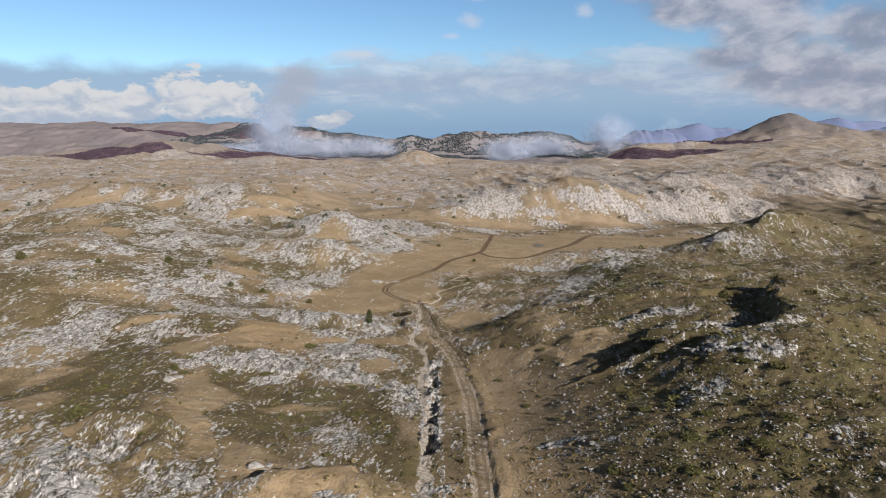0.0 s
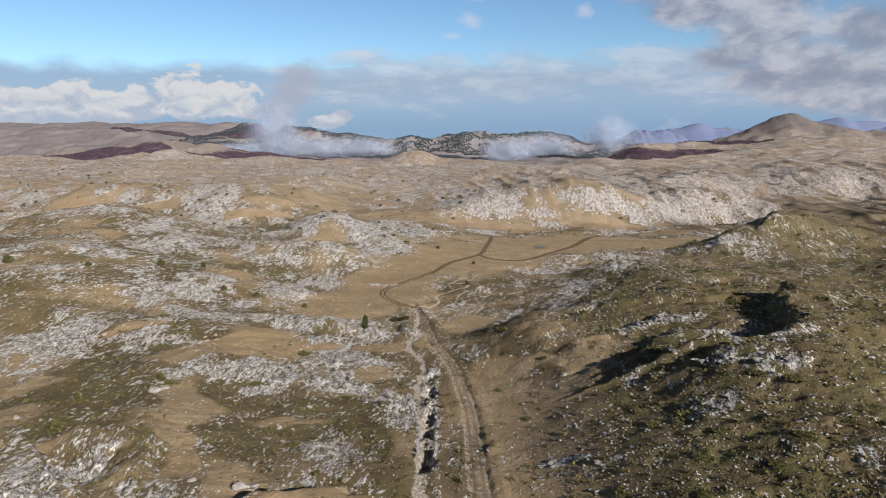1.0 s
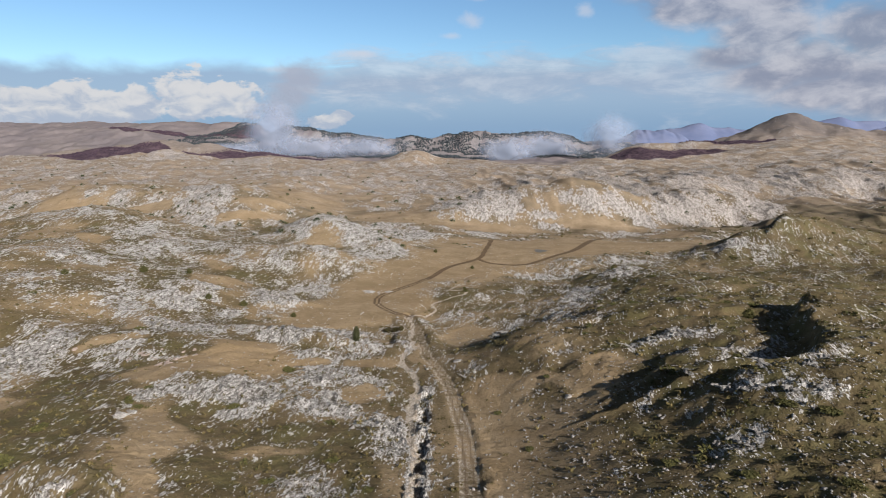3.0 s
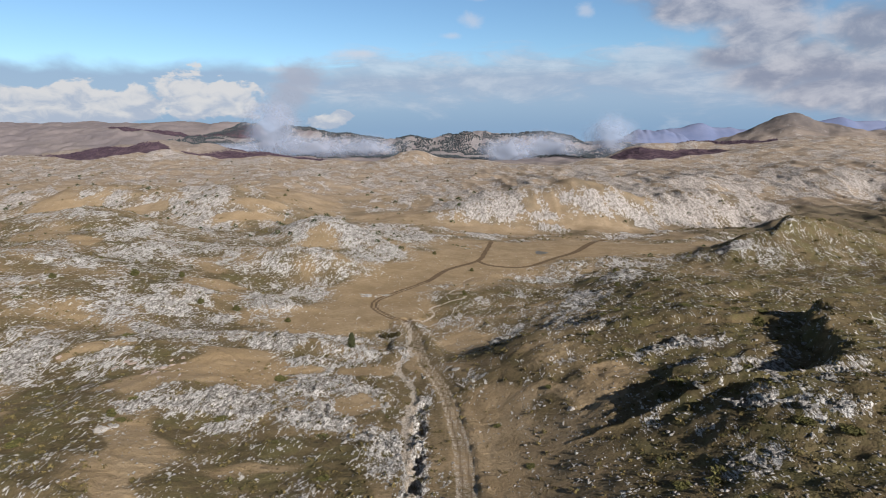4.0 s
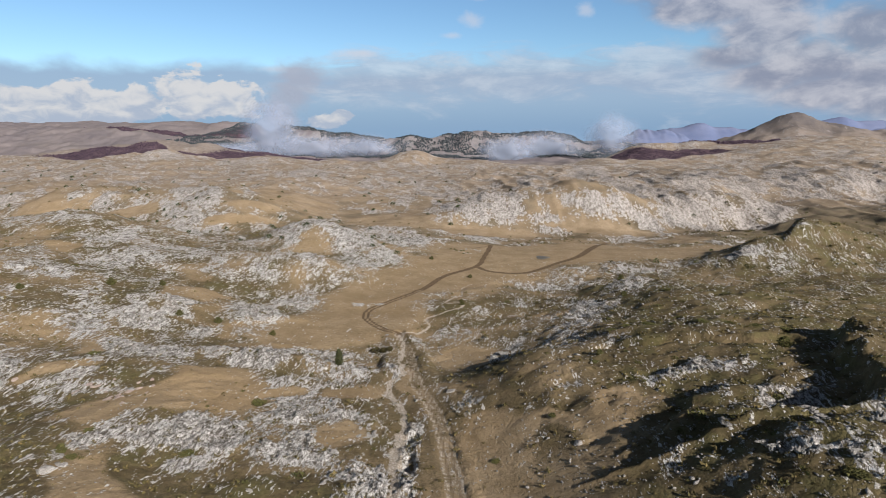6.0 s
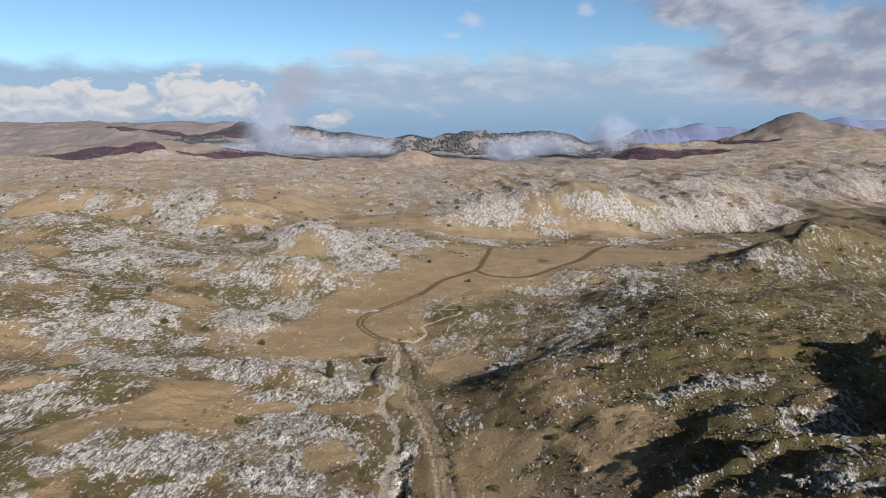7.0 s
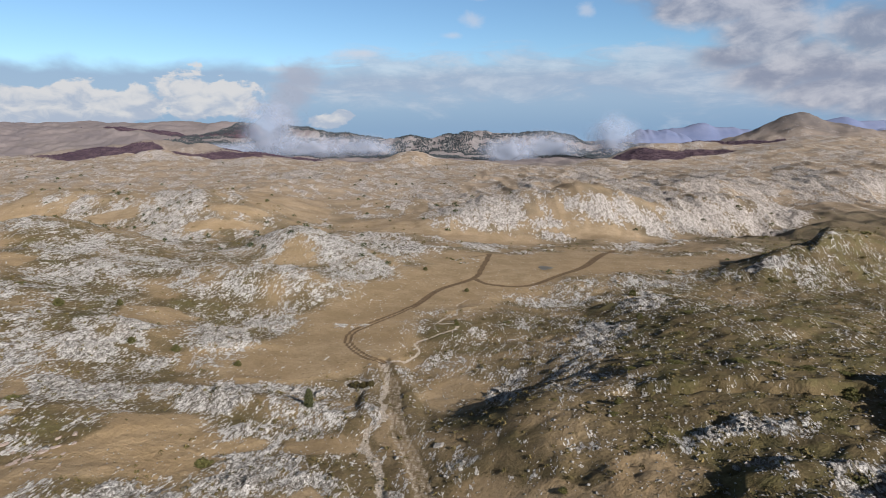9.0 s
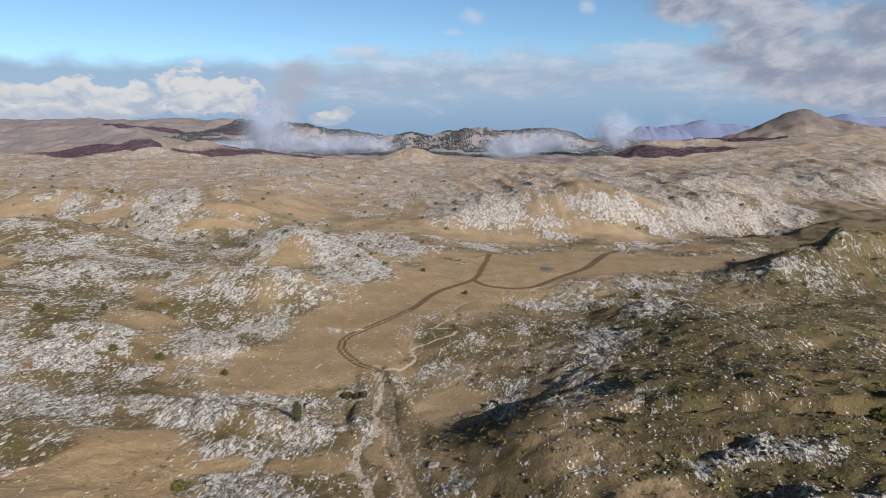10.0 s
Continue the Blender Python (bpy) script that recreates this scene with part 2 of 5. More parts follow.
    colour = n.mix(n.step(n.math("ADD", woods, n.math("MULTIPLY", n.math("SUBTRACT", n.noise(at, 0.012, 5, 0.65), 0.5), 0.9)), 0.4, 0.56), colour, wood_tone)
    lumps = n.math("ADD", n.math("MULTIPLY", proud, 0.9), n.math("ADD", n.math("MULTIPLY", fine, 0.8), n.math("ADD", n.math("MULTIPLY", grit, 0.3), n.math("MULTIPLY", clump, 0.55))))
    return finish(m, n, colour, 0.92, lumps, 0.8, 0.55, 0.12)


def limestone_material(name, light, dark, warm=0.25):
    m, n = material(name)
    at = n.add("ShaderNodeTexCoord").outputs["Object"]
    own = n.add("ShaderNodeNewGeometry").outputs["Random Per Island"]
    blotch = n.noise(at, 1.6, 5, 0.7)
    pit = n.noise(at, 6.5, 5, 0.72)
    colour = n.mix(n.step(blotch, 0.32, 0.68), dark, light)
    crack = n.noise(n.vec("MULTIPLY", at, (1.0, 0.35, 2.2)), 3.0, 6, 0.75)
    colour = n.mix(n.step(n.math("ABSOLUTE", n.math("SUBTRACT", crack, 0.5)), 0.05, 0.0, 0, 0.8), colour, tuple(c * 0.3 for c in dark))
    colour = n.mix(n.step(pit, 0.5, 0.74, 0, 0.7), colour, tuple(c * 0.4 for c in dark))
    colour = n.mix(n.math("MULTIPLY", own, warm), colour, (0.40, 0.33, 0.27))
    return finish(m, n, colour, 0.9, n.math("ADD", blotch, pit), 0.9, 0.25, 0.15)


def leaf_material(name, deep, pale):
    m, n = material(name)
    own = n.add("ShaderNodeNewGeometry").outputs["Random Per Island"]
    at = n.add("ShaderNodeTexCoord").outputs["Object"]
    colour = n.mix(own, deep, pale)
    colour = n.mix(n.step(n.noise(at, 0.3, 3), 0.45, 0.7, 0, 0.5), colour, deep)
    return finish(m, n, colour, 0.8, None, spec=0.15)


def plain_material(name, a, b, scale, rough=0.9, spec=0.15):
    m, n = material(name)
    at = n.add("ShaderNodeTexCoord").outputs["Object"]
    v = n.noise(at, scale, 5, 0.65)
    return finish(m, n, n.mix(n.step(v, 0.3, 0.7), a, b), rough, v, 0.5, 0.1, spec)


GROUND = ground_material()
LIME = limestone_material("limestone", (0.48, 0.465, 0.44), (0.25, 0.24, 0.225), 0.18)
PINK = limestone_material("reddish_limestone", (0.52, 0.42, 0.38), (0.34, 0.27, 0.24), 0.4)
JUNIPER = leaf_material("juniper_needles", (0.045, 0.046, 0.016), (0.115, 0.108, 0.038))
SPRUCE = leaf_material("spruce_needles", (0.022, 0.032, 0.013), (0.065, 0.075, 0.028))
HEATH = leaf_material("heath_shrub", (0.045, 0.036, 0.016), (0.10, 0.085, 0.036))
TUFT = leaf_material("grass_tuft", (0.050, 0.046, 0.017), (0.17, 0.13, 0.055))
BEECH = leaf_material("bare_beech_twigs", (0.040, 0.027, 0.042), (0.078, 0.052, 0.072))
# spruce green shifted to grey-blue, the air's haze painted into it
FAR_SPRUCE = leaf_material("hazed_spruce_needles", (0.030, 0.038, 0.044), (0.062, 0.074, 0.082))
CONIFER = leaf_material("conifer_needles", (0.030, 0.036, 0.016), (0.076, 0.078, 0.034))
BARK = plain_material("bark", (0.06, 0.045, 0.03), (0.13, 0.10, 0.075), 3.0)

# ---- the ground: one sheet of hills, hollows, outcrops, pasture and tracks ----


def lattice(ix, iy, seed):
    """An angle for each point of a grid, by hashing."""
    h = (ix.astype(np.int64) * 374761393 + iy.astype(np.int64) * 668265263 + seed * 974711) & 0xFFFFFFFF
    h = ((h ^ (h >> 13)) * 1274126177) & 0xFFFFFFFF
    h = h ^ (h >> 16)
    return (h & 0xFFFF).astype(np.float32) * np.float32(2 * math.pi / 65536)


def swell(x, y, seed):
    """Gradient noise over the plan, about -0.7 to 0.7."""
    ix, iy = np.floor(x), np.floor(y)
    fx, fy = (x - ix).astype(np.float32), (y - iy).astype(np.float32)
    ux, uy = fx * fx * fx * (fx * (fx * 6 - 15) + 10), fy * fy * fy * (fy * (fy * 6 - 15) + 10)
    total = 0
    for dx in (0, 1):
        for dy in (0, 1):
            a = lattice(ix + dx, iy + dy, seed)
            dot = np.cos(a) * (fx - dx) + np.sin(a) * (fy - dy)
            total = total + dot * (ux if dx else 1 - ux) * (uy if dy else 1 - uy)
    return total * 1.5


def fbm(x, y, size, octaves, seed, gain=0.5):
    total, amp = 0, 1.0
    for k in range(octaves):
        total = total + amp * swell(x / size, y / size, seed + k)
        size, amp = size / 2.03, amp * gain
    return total


def crag(x, y, size, octaves, seed, gain=0.55):
    """Sharp-ridged noise, 0 to about 1.5."""
    total, amp = 0, 1.0
    for k in range(octaves):
        r = 1 - np.abs(swell(x / size, y / size, seed + k)) * 1.8
        total = total + amp * np.maximum(r, 0) ** 2
        size, amp = size / 2.1, amp * gain
    return total


def ease(v, lo, hi):
    t = np.clip((v - lo) / (hi - lo), 0, 1)
    return t * t * (3 - 2 * t)


HILLS, ROCKS, LAWNS, TURFS, LEDGES, THINS = [], [], [], [], [], []


def hill(x, y, rx, ry, rot, height):
    HILLS.append((x, y, rx, ry, rot, height))


def ledge(points, rise, back, ramp=3.0, fade=4.0):
    LEDGES.append((points, rise, back, ramp, fade))


def outcrop(x, y, rx, ry, cover, rot=0):
    ROCKS.append((x, y, rx, ry, rot, cover))


def lawn(x, y, rx, ry, rot=0):
    LAWNS.append((x, y, rx, ry, rot, 1.0))


def thin(x, y, rx, ry, rot=0):
    THINS.append((x, y, rx, ry, rot, 1.0))


def turf(x, y, rx, ry, rot=0):
    TURFS.append((x, y, rx, ry, rot, 1.0))


def mound(x, y, cx, cy, rx, ry, rot, power=0.9):
    c, s = math.cos(radians(rot)), math.sin(radians(rot))
    u, v = ((x - cx) * c + (y - cy) * s) / rx, (-(x - cx) * s + (y - cy) * c) / ry
    return np.exp(-np.minimum((u * u + v * v) * power, 60))


def patch_field(x, y, patches, sharp=1.0):
    """The strongest of the patches at each place, with soft rims."""
    best = np.zeros_like(x)
    for cx, cy, rx, ry, rot, w in patches:
        c, s = math.cos(radians(rot)), math.sin(radians(rot))
        u, v = ((x - cx) * c + (y - cy) * s) / rx, (-(x - cx) * s + (y - cy) * c) / ry
        d = np.sqrt(u * u + v * v)
        best = np.maximum(best, w * ease(d, 1.45, 0.55))
    return best

# hills and hollows near the track and round the meadow
hill(42, 101, 20, 10, -12, 7.6)  # near crest
hill(62, 208, 44, 27, -12, 12.4)  # dome
hill(26, 170, 16, 22, 0, 2.0)  # spur
hill(108, 228, 34, 34, 0, 7.2)  # east rise
hill(136, 302, 32, 24, 0, 14.4)  # peak hill
hill(104, 288, 20, 14, 0, 5.8)  # peak shoulder
hill(200, 200, 80, 110, 0, 15.6)  # east plateau
hill(2, 149, 11, 14, 0, 4.9)  # bank
hill(8, 100, 10, 25, 0, 2.1)  # bank2
hill(-78, 106, 12, 11, 0, 2.2)  # lawn mound
hill(-104, 118, 18, 18, 0, 0.9)  # west near
hill(-62, 73, 18, 7, 10, -2.7)  # near outcrop
hill(-86, 140, 24, 9, 12, 3.1)  # white band
hill(-100, 188, 15, 9, 10, 2.2)  # west bluff
hill(-50, 160, 18, 6, 0, 3.2)  # tree band
hill(-175, 190, 75, 80, 0, 23.0)  # west plateau
hill(-96, 316, 34, 22, -30, 13.7)  # mid hill
hill(45, 236, 16, 10, -10, 5.0)  # rim of the dome
hill(-85, 255, 22, 12, 0, 5.3)  # mid low
hill(-215, 288, 50, 38, 0, 17.9)  # west hill
hill(-240, 420, 60, 40, 0, 15.4)  # nw hill
hill(0, 462, 70, 34, 0, 17.5)  # rocky front
hill(110, 530, 80, 45, 0, 3.3)  # ne rocks
hill(370, 740, 120, 80, 0, 12.8)  # far e
hill(-215, 575, 90, 60, 0, 7.1)  # far w
# the far edge of the plateau and the ranges beyond
hill(-560, 900, 190, 90, 0, 7.0)
hill(-330, 980, 110, 60, 0, 4.0)
hill(-300, 1060, 50, 40, 0, 10.9)
hill(-120, 1050, 45, 40, 0, 9.4)
hill(330, 1120, 160, 90, 0, 8.4)
hill(330, 1390, 160, 80, 0, 53.0)
hill(640, 1250, 260, 200, 0, 26.6)
hill(790, 1640, 380, 260, 0, 51.4)
hill(702, 1625, 34, 42, 0, 14.8)
hill(900, 1640, 230, 150, 0, 22.8)
hill(706, 1630, 68, 70, 0, 21.9)
hill(615, 1620, 190, 110, 0, 26.2)
hill(1300, 1500, 420, 400, 0, 61.9)
hill(-1120, 2500, 130, 140, 0, 83.9)
hill(-830, 2380, 130, 140, 0, 104.2)
hill(-560, 2430, 170, 120, 0, 47.1)
hill(-330, 2440, 160, 130, 0, 55.8)
hill(-150, 2480, 130, 130, 0, 55.3)
hill(40, 2480, 140, 130, 0, 61.2)
hill(230, 2500, 120, 120, 0, 50.4)
hill(400, 2450, 110, 150, 0, 28.8)
hill(-3000, 3300, 480, 600, 0, 103.6)
hill(-2300, 3300, 420, 600, 0, 111.4)
hill(-1750, 3200, 330, 500, 0, 116.2)
hill(-1500, 2300, 500, 300, 0, 63.0)
hill(-2200, 2200, 500, 400, 0, 70.0)
hill(-3400, 2600, 600, 600, 0, 88.6)
hill(-950, 1580, 330, 130, 0, 62.0)
# ledges: a line along the foot, the rise to its east, and how far back it fades
ledge([(88, 276), (92, 284), (95, 292)], 1.6, 14)
ledge([(112, 286), (117, 295), (121, 304)], 3.5, 18)
# banks that rise steeply to the south-east, with shaded hollows below them
ledge([(18.5, 112.2), (23, 115.5), (26.5, 119.5), (29, 124)], 2.0, 14, 1.6, 3.0)
ledge([(37, 108), (41, 108.5), (46, 111), (50, 116), (52.5, 123), (54.5, 130), (57, 137), (60, 144)], 4.8, 60, 3.0, 4.0)
# low scarps of the nearest outcrops, their backs to the north-east
ledge([(-82, 79.5), (-72, 77), (-64, 73.5), (-57, 69.5), (-50, 64)], 2.6, 9, 0.9, 4.0)
ledge([(-65, 82), (-58, 81.5), (-52, 79.5), (-48.5, 75)], 2.2, 6, 0.8, 4.0)
ledge([(-33, 69), (-26, 70.5), (-21, 72), (-16, 71)], 2.0, 7, 0.8, 5.0)
hill(13.4, 117.3, 1.7, 1.2, 0, -1.3)  # pit beside the white boulder
# rocky knuckles north of the meadow
hill(95, 462, 34, 20, 15, 10.0)
hill(150, 505, 40, 26, 10, 10.9)
hill(215, 560, 50, 32, 5, 11.7)
hill(60, 640, 55, 30, 0, 7.0)
hill(320, 640, 60, 36, 0, 8.9)
hill(200, 440, 46, 22, -10, 6.0)
hill(-95, 520, 46, 24, 0, 6.0)
hill(-30, 430, 26, 12, 0, 4.0)
# swells and dips of the near slopes
hill(-60, 80, 20, 20, 0, 1.7)
hill(-34, 80, 20, 20, 0, 1.1)
hill(18, 80, 20, 20, 0, 1.9)
hill(44, 80, 20, 20, 0, 2.7)
hill(-88, 104, 20, 20, 0, -1.7)
hill(-36, 104, 20, 20, 0, -0.9)
hill(16, 104, 20, 20, 0, -3.1)
hill(42, 104, 20, 20, 0, -2.0)
hill(68, 104, 20, 20, 0, 0.5)
hill(-97, 130, 21, 21, 0, -2.0)
hill(-69, 130, 21, 21, 0, 1.9)
hill(-41, 130, 21, 21, 0, -0.5)
hill(-13, 130, 21, 21, 0, -1.0)
hill(15, 130, 21, 21, 0, 2.3)
hill(43, 130, 21, 21, 0, 3.0)
hill(-112, 158, 24, 24, 0, 2.0)
hill(-80, 158, 24, 24, 0, 1.0)
hill(-16, 158, 24, 24, 0, 0.6)
hill(16, 158, 24, 24, 0, 2.6)
hill(48, 158, 24, 24, 0, 4.1)
hill(80, 158, 24, 24, 0, 1.9)
# round the meadow
hill(-127, 190, 27, 27, 0, 0.5)
hill(-19, 190, 27, 27, 0, 0.8)
hill(17, 190, 27, 27, 0, -0.6)
hill(53, 190, 27, 27, 0, 2.5)
hill(89, 190, 27, 27, 0, -1.7)
hill(125, 190, 27, 27, 0, -1.6)
hill(-23, 226, 30, 30, 0, 1.7)
hill(17, 226, 30, 30, 0, 0.8)
hill(97, 226, 30, 30, 0, -4.6)
hill(-119, 266, 34, 34, 0, 1.5)
hill(-73, 266, 34, 34, 0, 1.8)
hill(19, 266, 34, 34, 0, -0.8)
hill(65, 266, 34, 34, 0, 3.5)
hill(111, 266, 34, 34, 0, 1.8)
hill(-83, 312, 39, 39, 0, 1.2)
hill(125, 312, 39, 39, 0, -0.6)
hill(-203, 350, 42, 42, 0, 1.3)
# the rocky front and the plateau behind it
hill(-300, 400, 42, 42, 0, 15.3)
hill(-180, 400, 42, 42, 0, 13.9)
hill(0, 400, 42, 42, 0, -4.3)
hill(60, 400, 42, 42, 0, -3.1)
hill(25, 425, 34, 34, 0, -4.5)
hill(90, 440, 34, 34, 0, -6.1)
hill(-180, 470, 42, 42, 0, 7.9)
hill(-120, 470, 42, 42, 0, -3.3)
hill(-60, 470, 42, 42, 0, -6.3)
hill(0, 470, 42, 42, 0, -4.6)
hill(55, 470, 34, 34, 0, 8.7)
hill(60, 470, 42, 42, 0, 4.4)
hill(120, 470, 42, 42, 0, -8.1)
hill(156, 470, 34, 34, 0, -8.9)
hill(180, 470, 42, 42, 0, -6.8)
hill(-160, 560, 56, 56, 0, -10.4)
hill(-80, 560, 56, 56, 0, -5.5)
hill(209, 560, 34, 34, 0, -13.3)
hill(240, 560, 56, 56, 0, -10.8)
hill(320, 560, 56, 56, 0, -6.4)
hill(-79, 600, 34, 34, 0, -1.9)
hill(162, 600, 34, 34, 0, 10.1)
hill(330, 600, 34, 34, 0, -9.5)
hill(273, 650, 34, 34, 0, -4.4)
hill(-450, 660, 63, 63, 0, 10.0)
hill(180, 660, 63, 63, 0, 4.2)
hill(319, 660, 34, 34, 0, 4.2)
hill(-260, 800, 91, 91, 0, -2.9)
hill(-130, 800, 91, 91, 0, -1.9)
hill(260, 800, 91, 91, 0, 4.5)
hill(390, 800, 91, 91, 0, 5.2)
hill(520, 800, 91, 91, 0, 3.5)
# knolls of the plateau edge
hill(549, 1000, 110, 110, 0, 16.5)
hill(-947, 1050, 42, 70, 0, 12.1)
hill(-878, 1050, 42, 70, 0, 7.8)
hill(-784, 1050, 42, 70, 0, -0.4)
hill(-733, 1050, 42, 70, 0, -11.3)
hill(-705, 1050, 42, 70, 0, 13.1)
hill(-682, 1050, 24, 70, 0, 9.4)
hill(-654, 1050, 24, 70, 0, 3.2)
hill(-621, 1050, 24, 70, 0, 20.9)
hill(-574, 1050, 42, 70, 0, 14.1)
hill(-506, 1050, 42, 70, 0, 1.6)
hill(-463, 1050, 42, 70, 0, 3.5)
hill(-401, 1050, 42, 70, 0, 6.0)
hill(-350, 1050, 42, 70, 0, -4.0)
hill(-259, 1050, 42, 70, 0, -8.8)
hill(-209, 1050, 42, 70, 0, 8.8)
hill(-179, 1050, 24, 70, 0, 11.0)
hill(-155, 1050, 24, 70, 0, 11.6)
hill(-53, 1050, 42, 70, 0, 8.8)
hill(143, 1050, 42, 70, 0, 11.9)
hill(535, 1100, 110, 110, 0, -2.6)
# the eastern mountain and the far ranges
hill(506, 1200, 110, 110, 0, 20.8)
hill(715, 1300, 110, 110, 0, 10.8)
hill(262, 1330, 60, 70, 0, 13.7)
hill(342, 1330, 60, 70, 0, 2.8)
hill(409, 1330, 60, 70, 0, 5.8)
hill(515, 1380, 110, 110, 0, 20.4)
hill(660, 1380, 110, 110, 0, 29.4)
hill(553, 1625, 80, 120, 0, 8.2)
hill(611, 1625, 80, 120, 0, 8.5)
hill(662, 1625, 50, 120, 0, 26.7)
hill(687, 1625, 50, 120, 0, -7.8)
hill(714, 1625, 50, 120, 0, -8.3)
hill(762, 1625, 80, 120, 0, 10.6)
hill(842, 1625, 80, 120, 0, -8.1)
hill(-1059, 2440, 60, 110, 0, 27.3)
hill(-1000, 2440, 60, 110, 0, -13.5)
hill(-914, 2440, 60, 110, 0, 32.8)
hill(-867, 2440, 60, 110, 0, -26.0)
hill(-796, 2440, 60, 110, 0, -10.9)
hill(-654, 2440, 60, 110, 0, 23.3)
hill(-468, 2440, 60, 110, 0, -13.2)
hill(-330, 2440, 60, 110, 0, -21.8)
hill(-262, 2440, 60, 110, 0, -3.9)
hill(-127, 2440, 60, 110, 0, 13.9)
hill(-60, 2440, 60, 110, 0, -4.9)
hill(95, 2440, 60, 110, 0, 10.4)
hill(292, 2440, 60, 110, 0, -23.8)
hill(-2951, 3250, 130, 320, 0, -30.5)
hill(-2771, 3250, 130, 320, 0, -7.9)
hill(-2592, 3250, 130, 320, 0, -17.2)
hill(-2417, 3250, 130, 320, 0, 11.6)
hill(-2298, 3250, 130, 320, 0, -12.1)
hill(-2110, 3250, 130, 320, 0, -14.0)
hill(-1942, 3250, 130, 320, 0, -20.6)
hill(-1740, 3250, 130, 320, 0, -9.1)
hill(-1609, 3250, 130, 320, 0, -5.9)
hill(-1478, 3250, 130, 320, 0, 54.1)
# bare limestone
outcrop(-52.6, 59.9, 4.3, 1.9, 1, 41)
outcrop(-59.2, 62.3, 7.7, 2.9, 1, 44)
outcrop(-40.8, 65.6, 2.7, 1.7, 0.85, 32)
outcrop(-20.9, 65.6, 3.9, 0.8, 0.95, 18)
outcrop(-7.4, 69.5, 2.4, 1.1, 0.9, 6)
outcrop(-47.9, 69.5, 2.2, 1.7, 1, 35)
outcrop(40.0, 70.5, 2.1, 1.1, 0.7, -30)
outcrop(-70.1, 70.9, 2.9, 1.7, 0.85, 45)
outcrop(-35.2, 73.6, 0.8, 1.9, 1, 26)
outcrop(-57.4, 74.0, 5.9, 2.9, 1, 38)
outcrop(9.1, 76.4, 3.8, 1.3, 0.6, -7)
outcrop(13.1, 77.7, 1.4, 1.2, 0.9, -10)
outcrop(8.0, 81.6, 3.1, 1.8, 0.95, -6)
outcrop(32.2, 87.7, 2.9, 2.2, 0.9, -20)
outcrop(28.8, 88.1, 3.3, 1.3, 0.7, -18)
outcrop(-104.6, 110.3, 4.8, 8.0, 0.8, 43)
outcrop(-104.4, 122.6, 8.7, 8.2, 0.95, 40)
outcrop(-81.1, 129.3, 6.1, 2.6, 0.6, 32)
outcrop(30.0, 88.9, 4.2, 2.5, 0.9, -25)
outcrop(26.8, 89.9, 1.9, 1.2, 0.7, -22)
outcrop(-65.0, 90.2, 5.8, 4.2, 0.5, 45)
outcrop(35.4, 90.9, 1.6, 0.9, 0.6, -28)
outcrop(42.4, 94.6, 2.5, 1.2, 0.9, -31)
outcrop(34.7, 94.9, 3.3, 1.1, 0.75, -26)
outcrop(38.5, 95.4, 4.1, 0.8, 0.9, -29)
outcrop(34.9, 97.0, 5.0, 0.8, 0.9, -26)
outcrop(26.7, 97.3, 2.1, 0.8, 0.6, -20)
outcrop(32.8, 99.9, 3.1, 1.4, 1, -24)
outcrop(42.6, 100.0, 2.6, 4.8, 0.7, -29)
outcrop(-33.9, 100.3, 5.5, 3.3, 0.4, 24)
outcrop(36.1, 101.6, 3.5, 2.7, 0.6, -25)
outcrop(-67.2, 102.2, 3.2, 1.9, 0.4, 41)
outcrop(-19.6, 103.9, 3.6, 7.8, 0.55, 14)
outcrop(-17.9, 106.0, 2.0, 10.3, 0.75, 12)
outcrop(22.7, 106.5, 1.8, 4.2, 0.5, -15)
outcrop(-77.3, 107.3, 4.6, 5.4, 0.35, 43)
outcrop(49.1, 107.6, 2.9, 6.1, 0.85, -31)
outcrop(-65.0, 108.2, 2.2, 2.0, 0.6, 38)
outcrop(-47.3, 109.4, 4.1, 2.5, 0.7, 29)
outcrop(-23.3, 111.7, 6.8, 2.7, 0.6, 15)
outcrop(-64.5, 112.6, 6.8, 2.9, 0.7, 36)
outcrop(-57.3, 115.1, 3.3, 1.9, 0.8, 32)
outcrop(-36.1, 115.3, 6.3, 5.3, 0.9, 22)
outcrop(-52.8, 116.1, 6.6, 3.5, 0.9, 30)
outcrop(-44.7, 116.5, 6.5, 5.4, 0.95, 26)
outcrop(-30.6, 116.9, 3.1, 3.2, 0.9, 18)
outcrop(42.8, 118.2, 5.2, 7.8, 1, -25)
outcrop(32.8, 120.0, 1.9, 8.6, 0.85, -19)
outcrop(-51.7, 121.5, 6.8, 5.9, 0.9, 28)
outcrop(-87.5, 121.8, 6.6, 1.3, 0.6, 42)
outcrop(39.9, 121.9, 4.3, 0.9, 0.9, -22)
outcrop(-35.6, 122.6, 2.7, 2.4, 1, 20)
outcrop(-69.0, 122.8, 3.4, 1.4, 0.9, 35)
outcrop(4.9, 122.8, 2.1, 1.5, 0.5, -3)
outcrop(33.0, 125.2, 4.3, 1.0, 0.95, -18)
outcrop(49.2, 125.4, 3.4, 2.1, 0.6, -26)
outcrop(-20.6, 126.6, 1.5, 9.3, 0.8, 11)
outcrop(-24.5, 127.3, 2.8, 4.1, 0.8, 13)
outcrop(-94.2, 129.4, 5.6, 2.9, 0.7, 42)
outcrop(-76.2, 130.0, 4.6, 2.1, 0.8, 36)
outcrop(-85.6, 130.3, 6.8, 1.2, 0.7, 39)
outcrop(-102.2, 131.4, 7.3, 7.0, 0.9, 44)
outcrop(7.2, 131.6, 2.8, 3.0, 0.8, -4)
outcrop(1.5, 131.8, 3.4, 1.0, 0.4, -1)
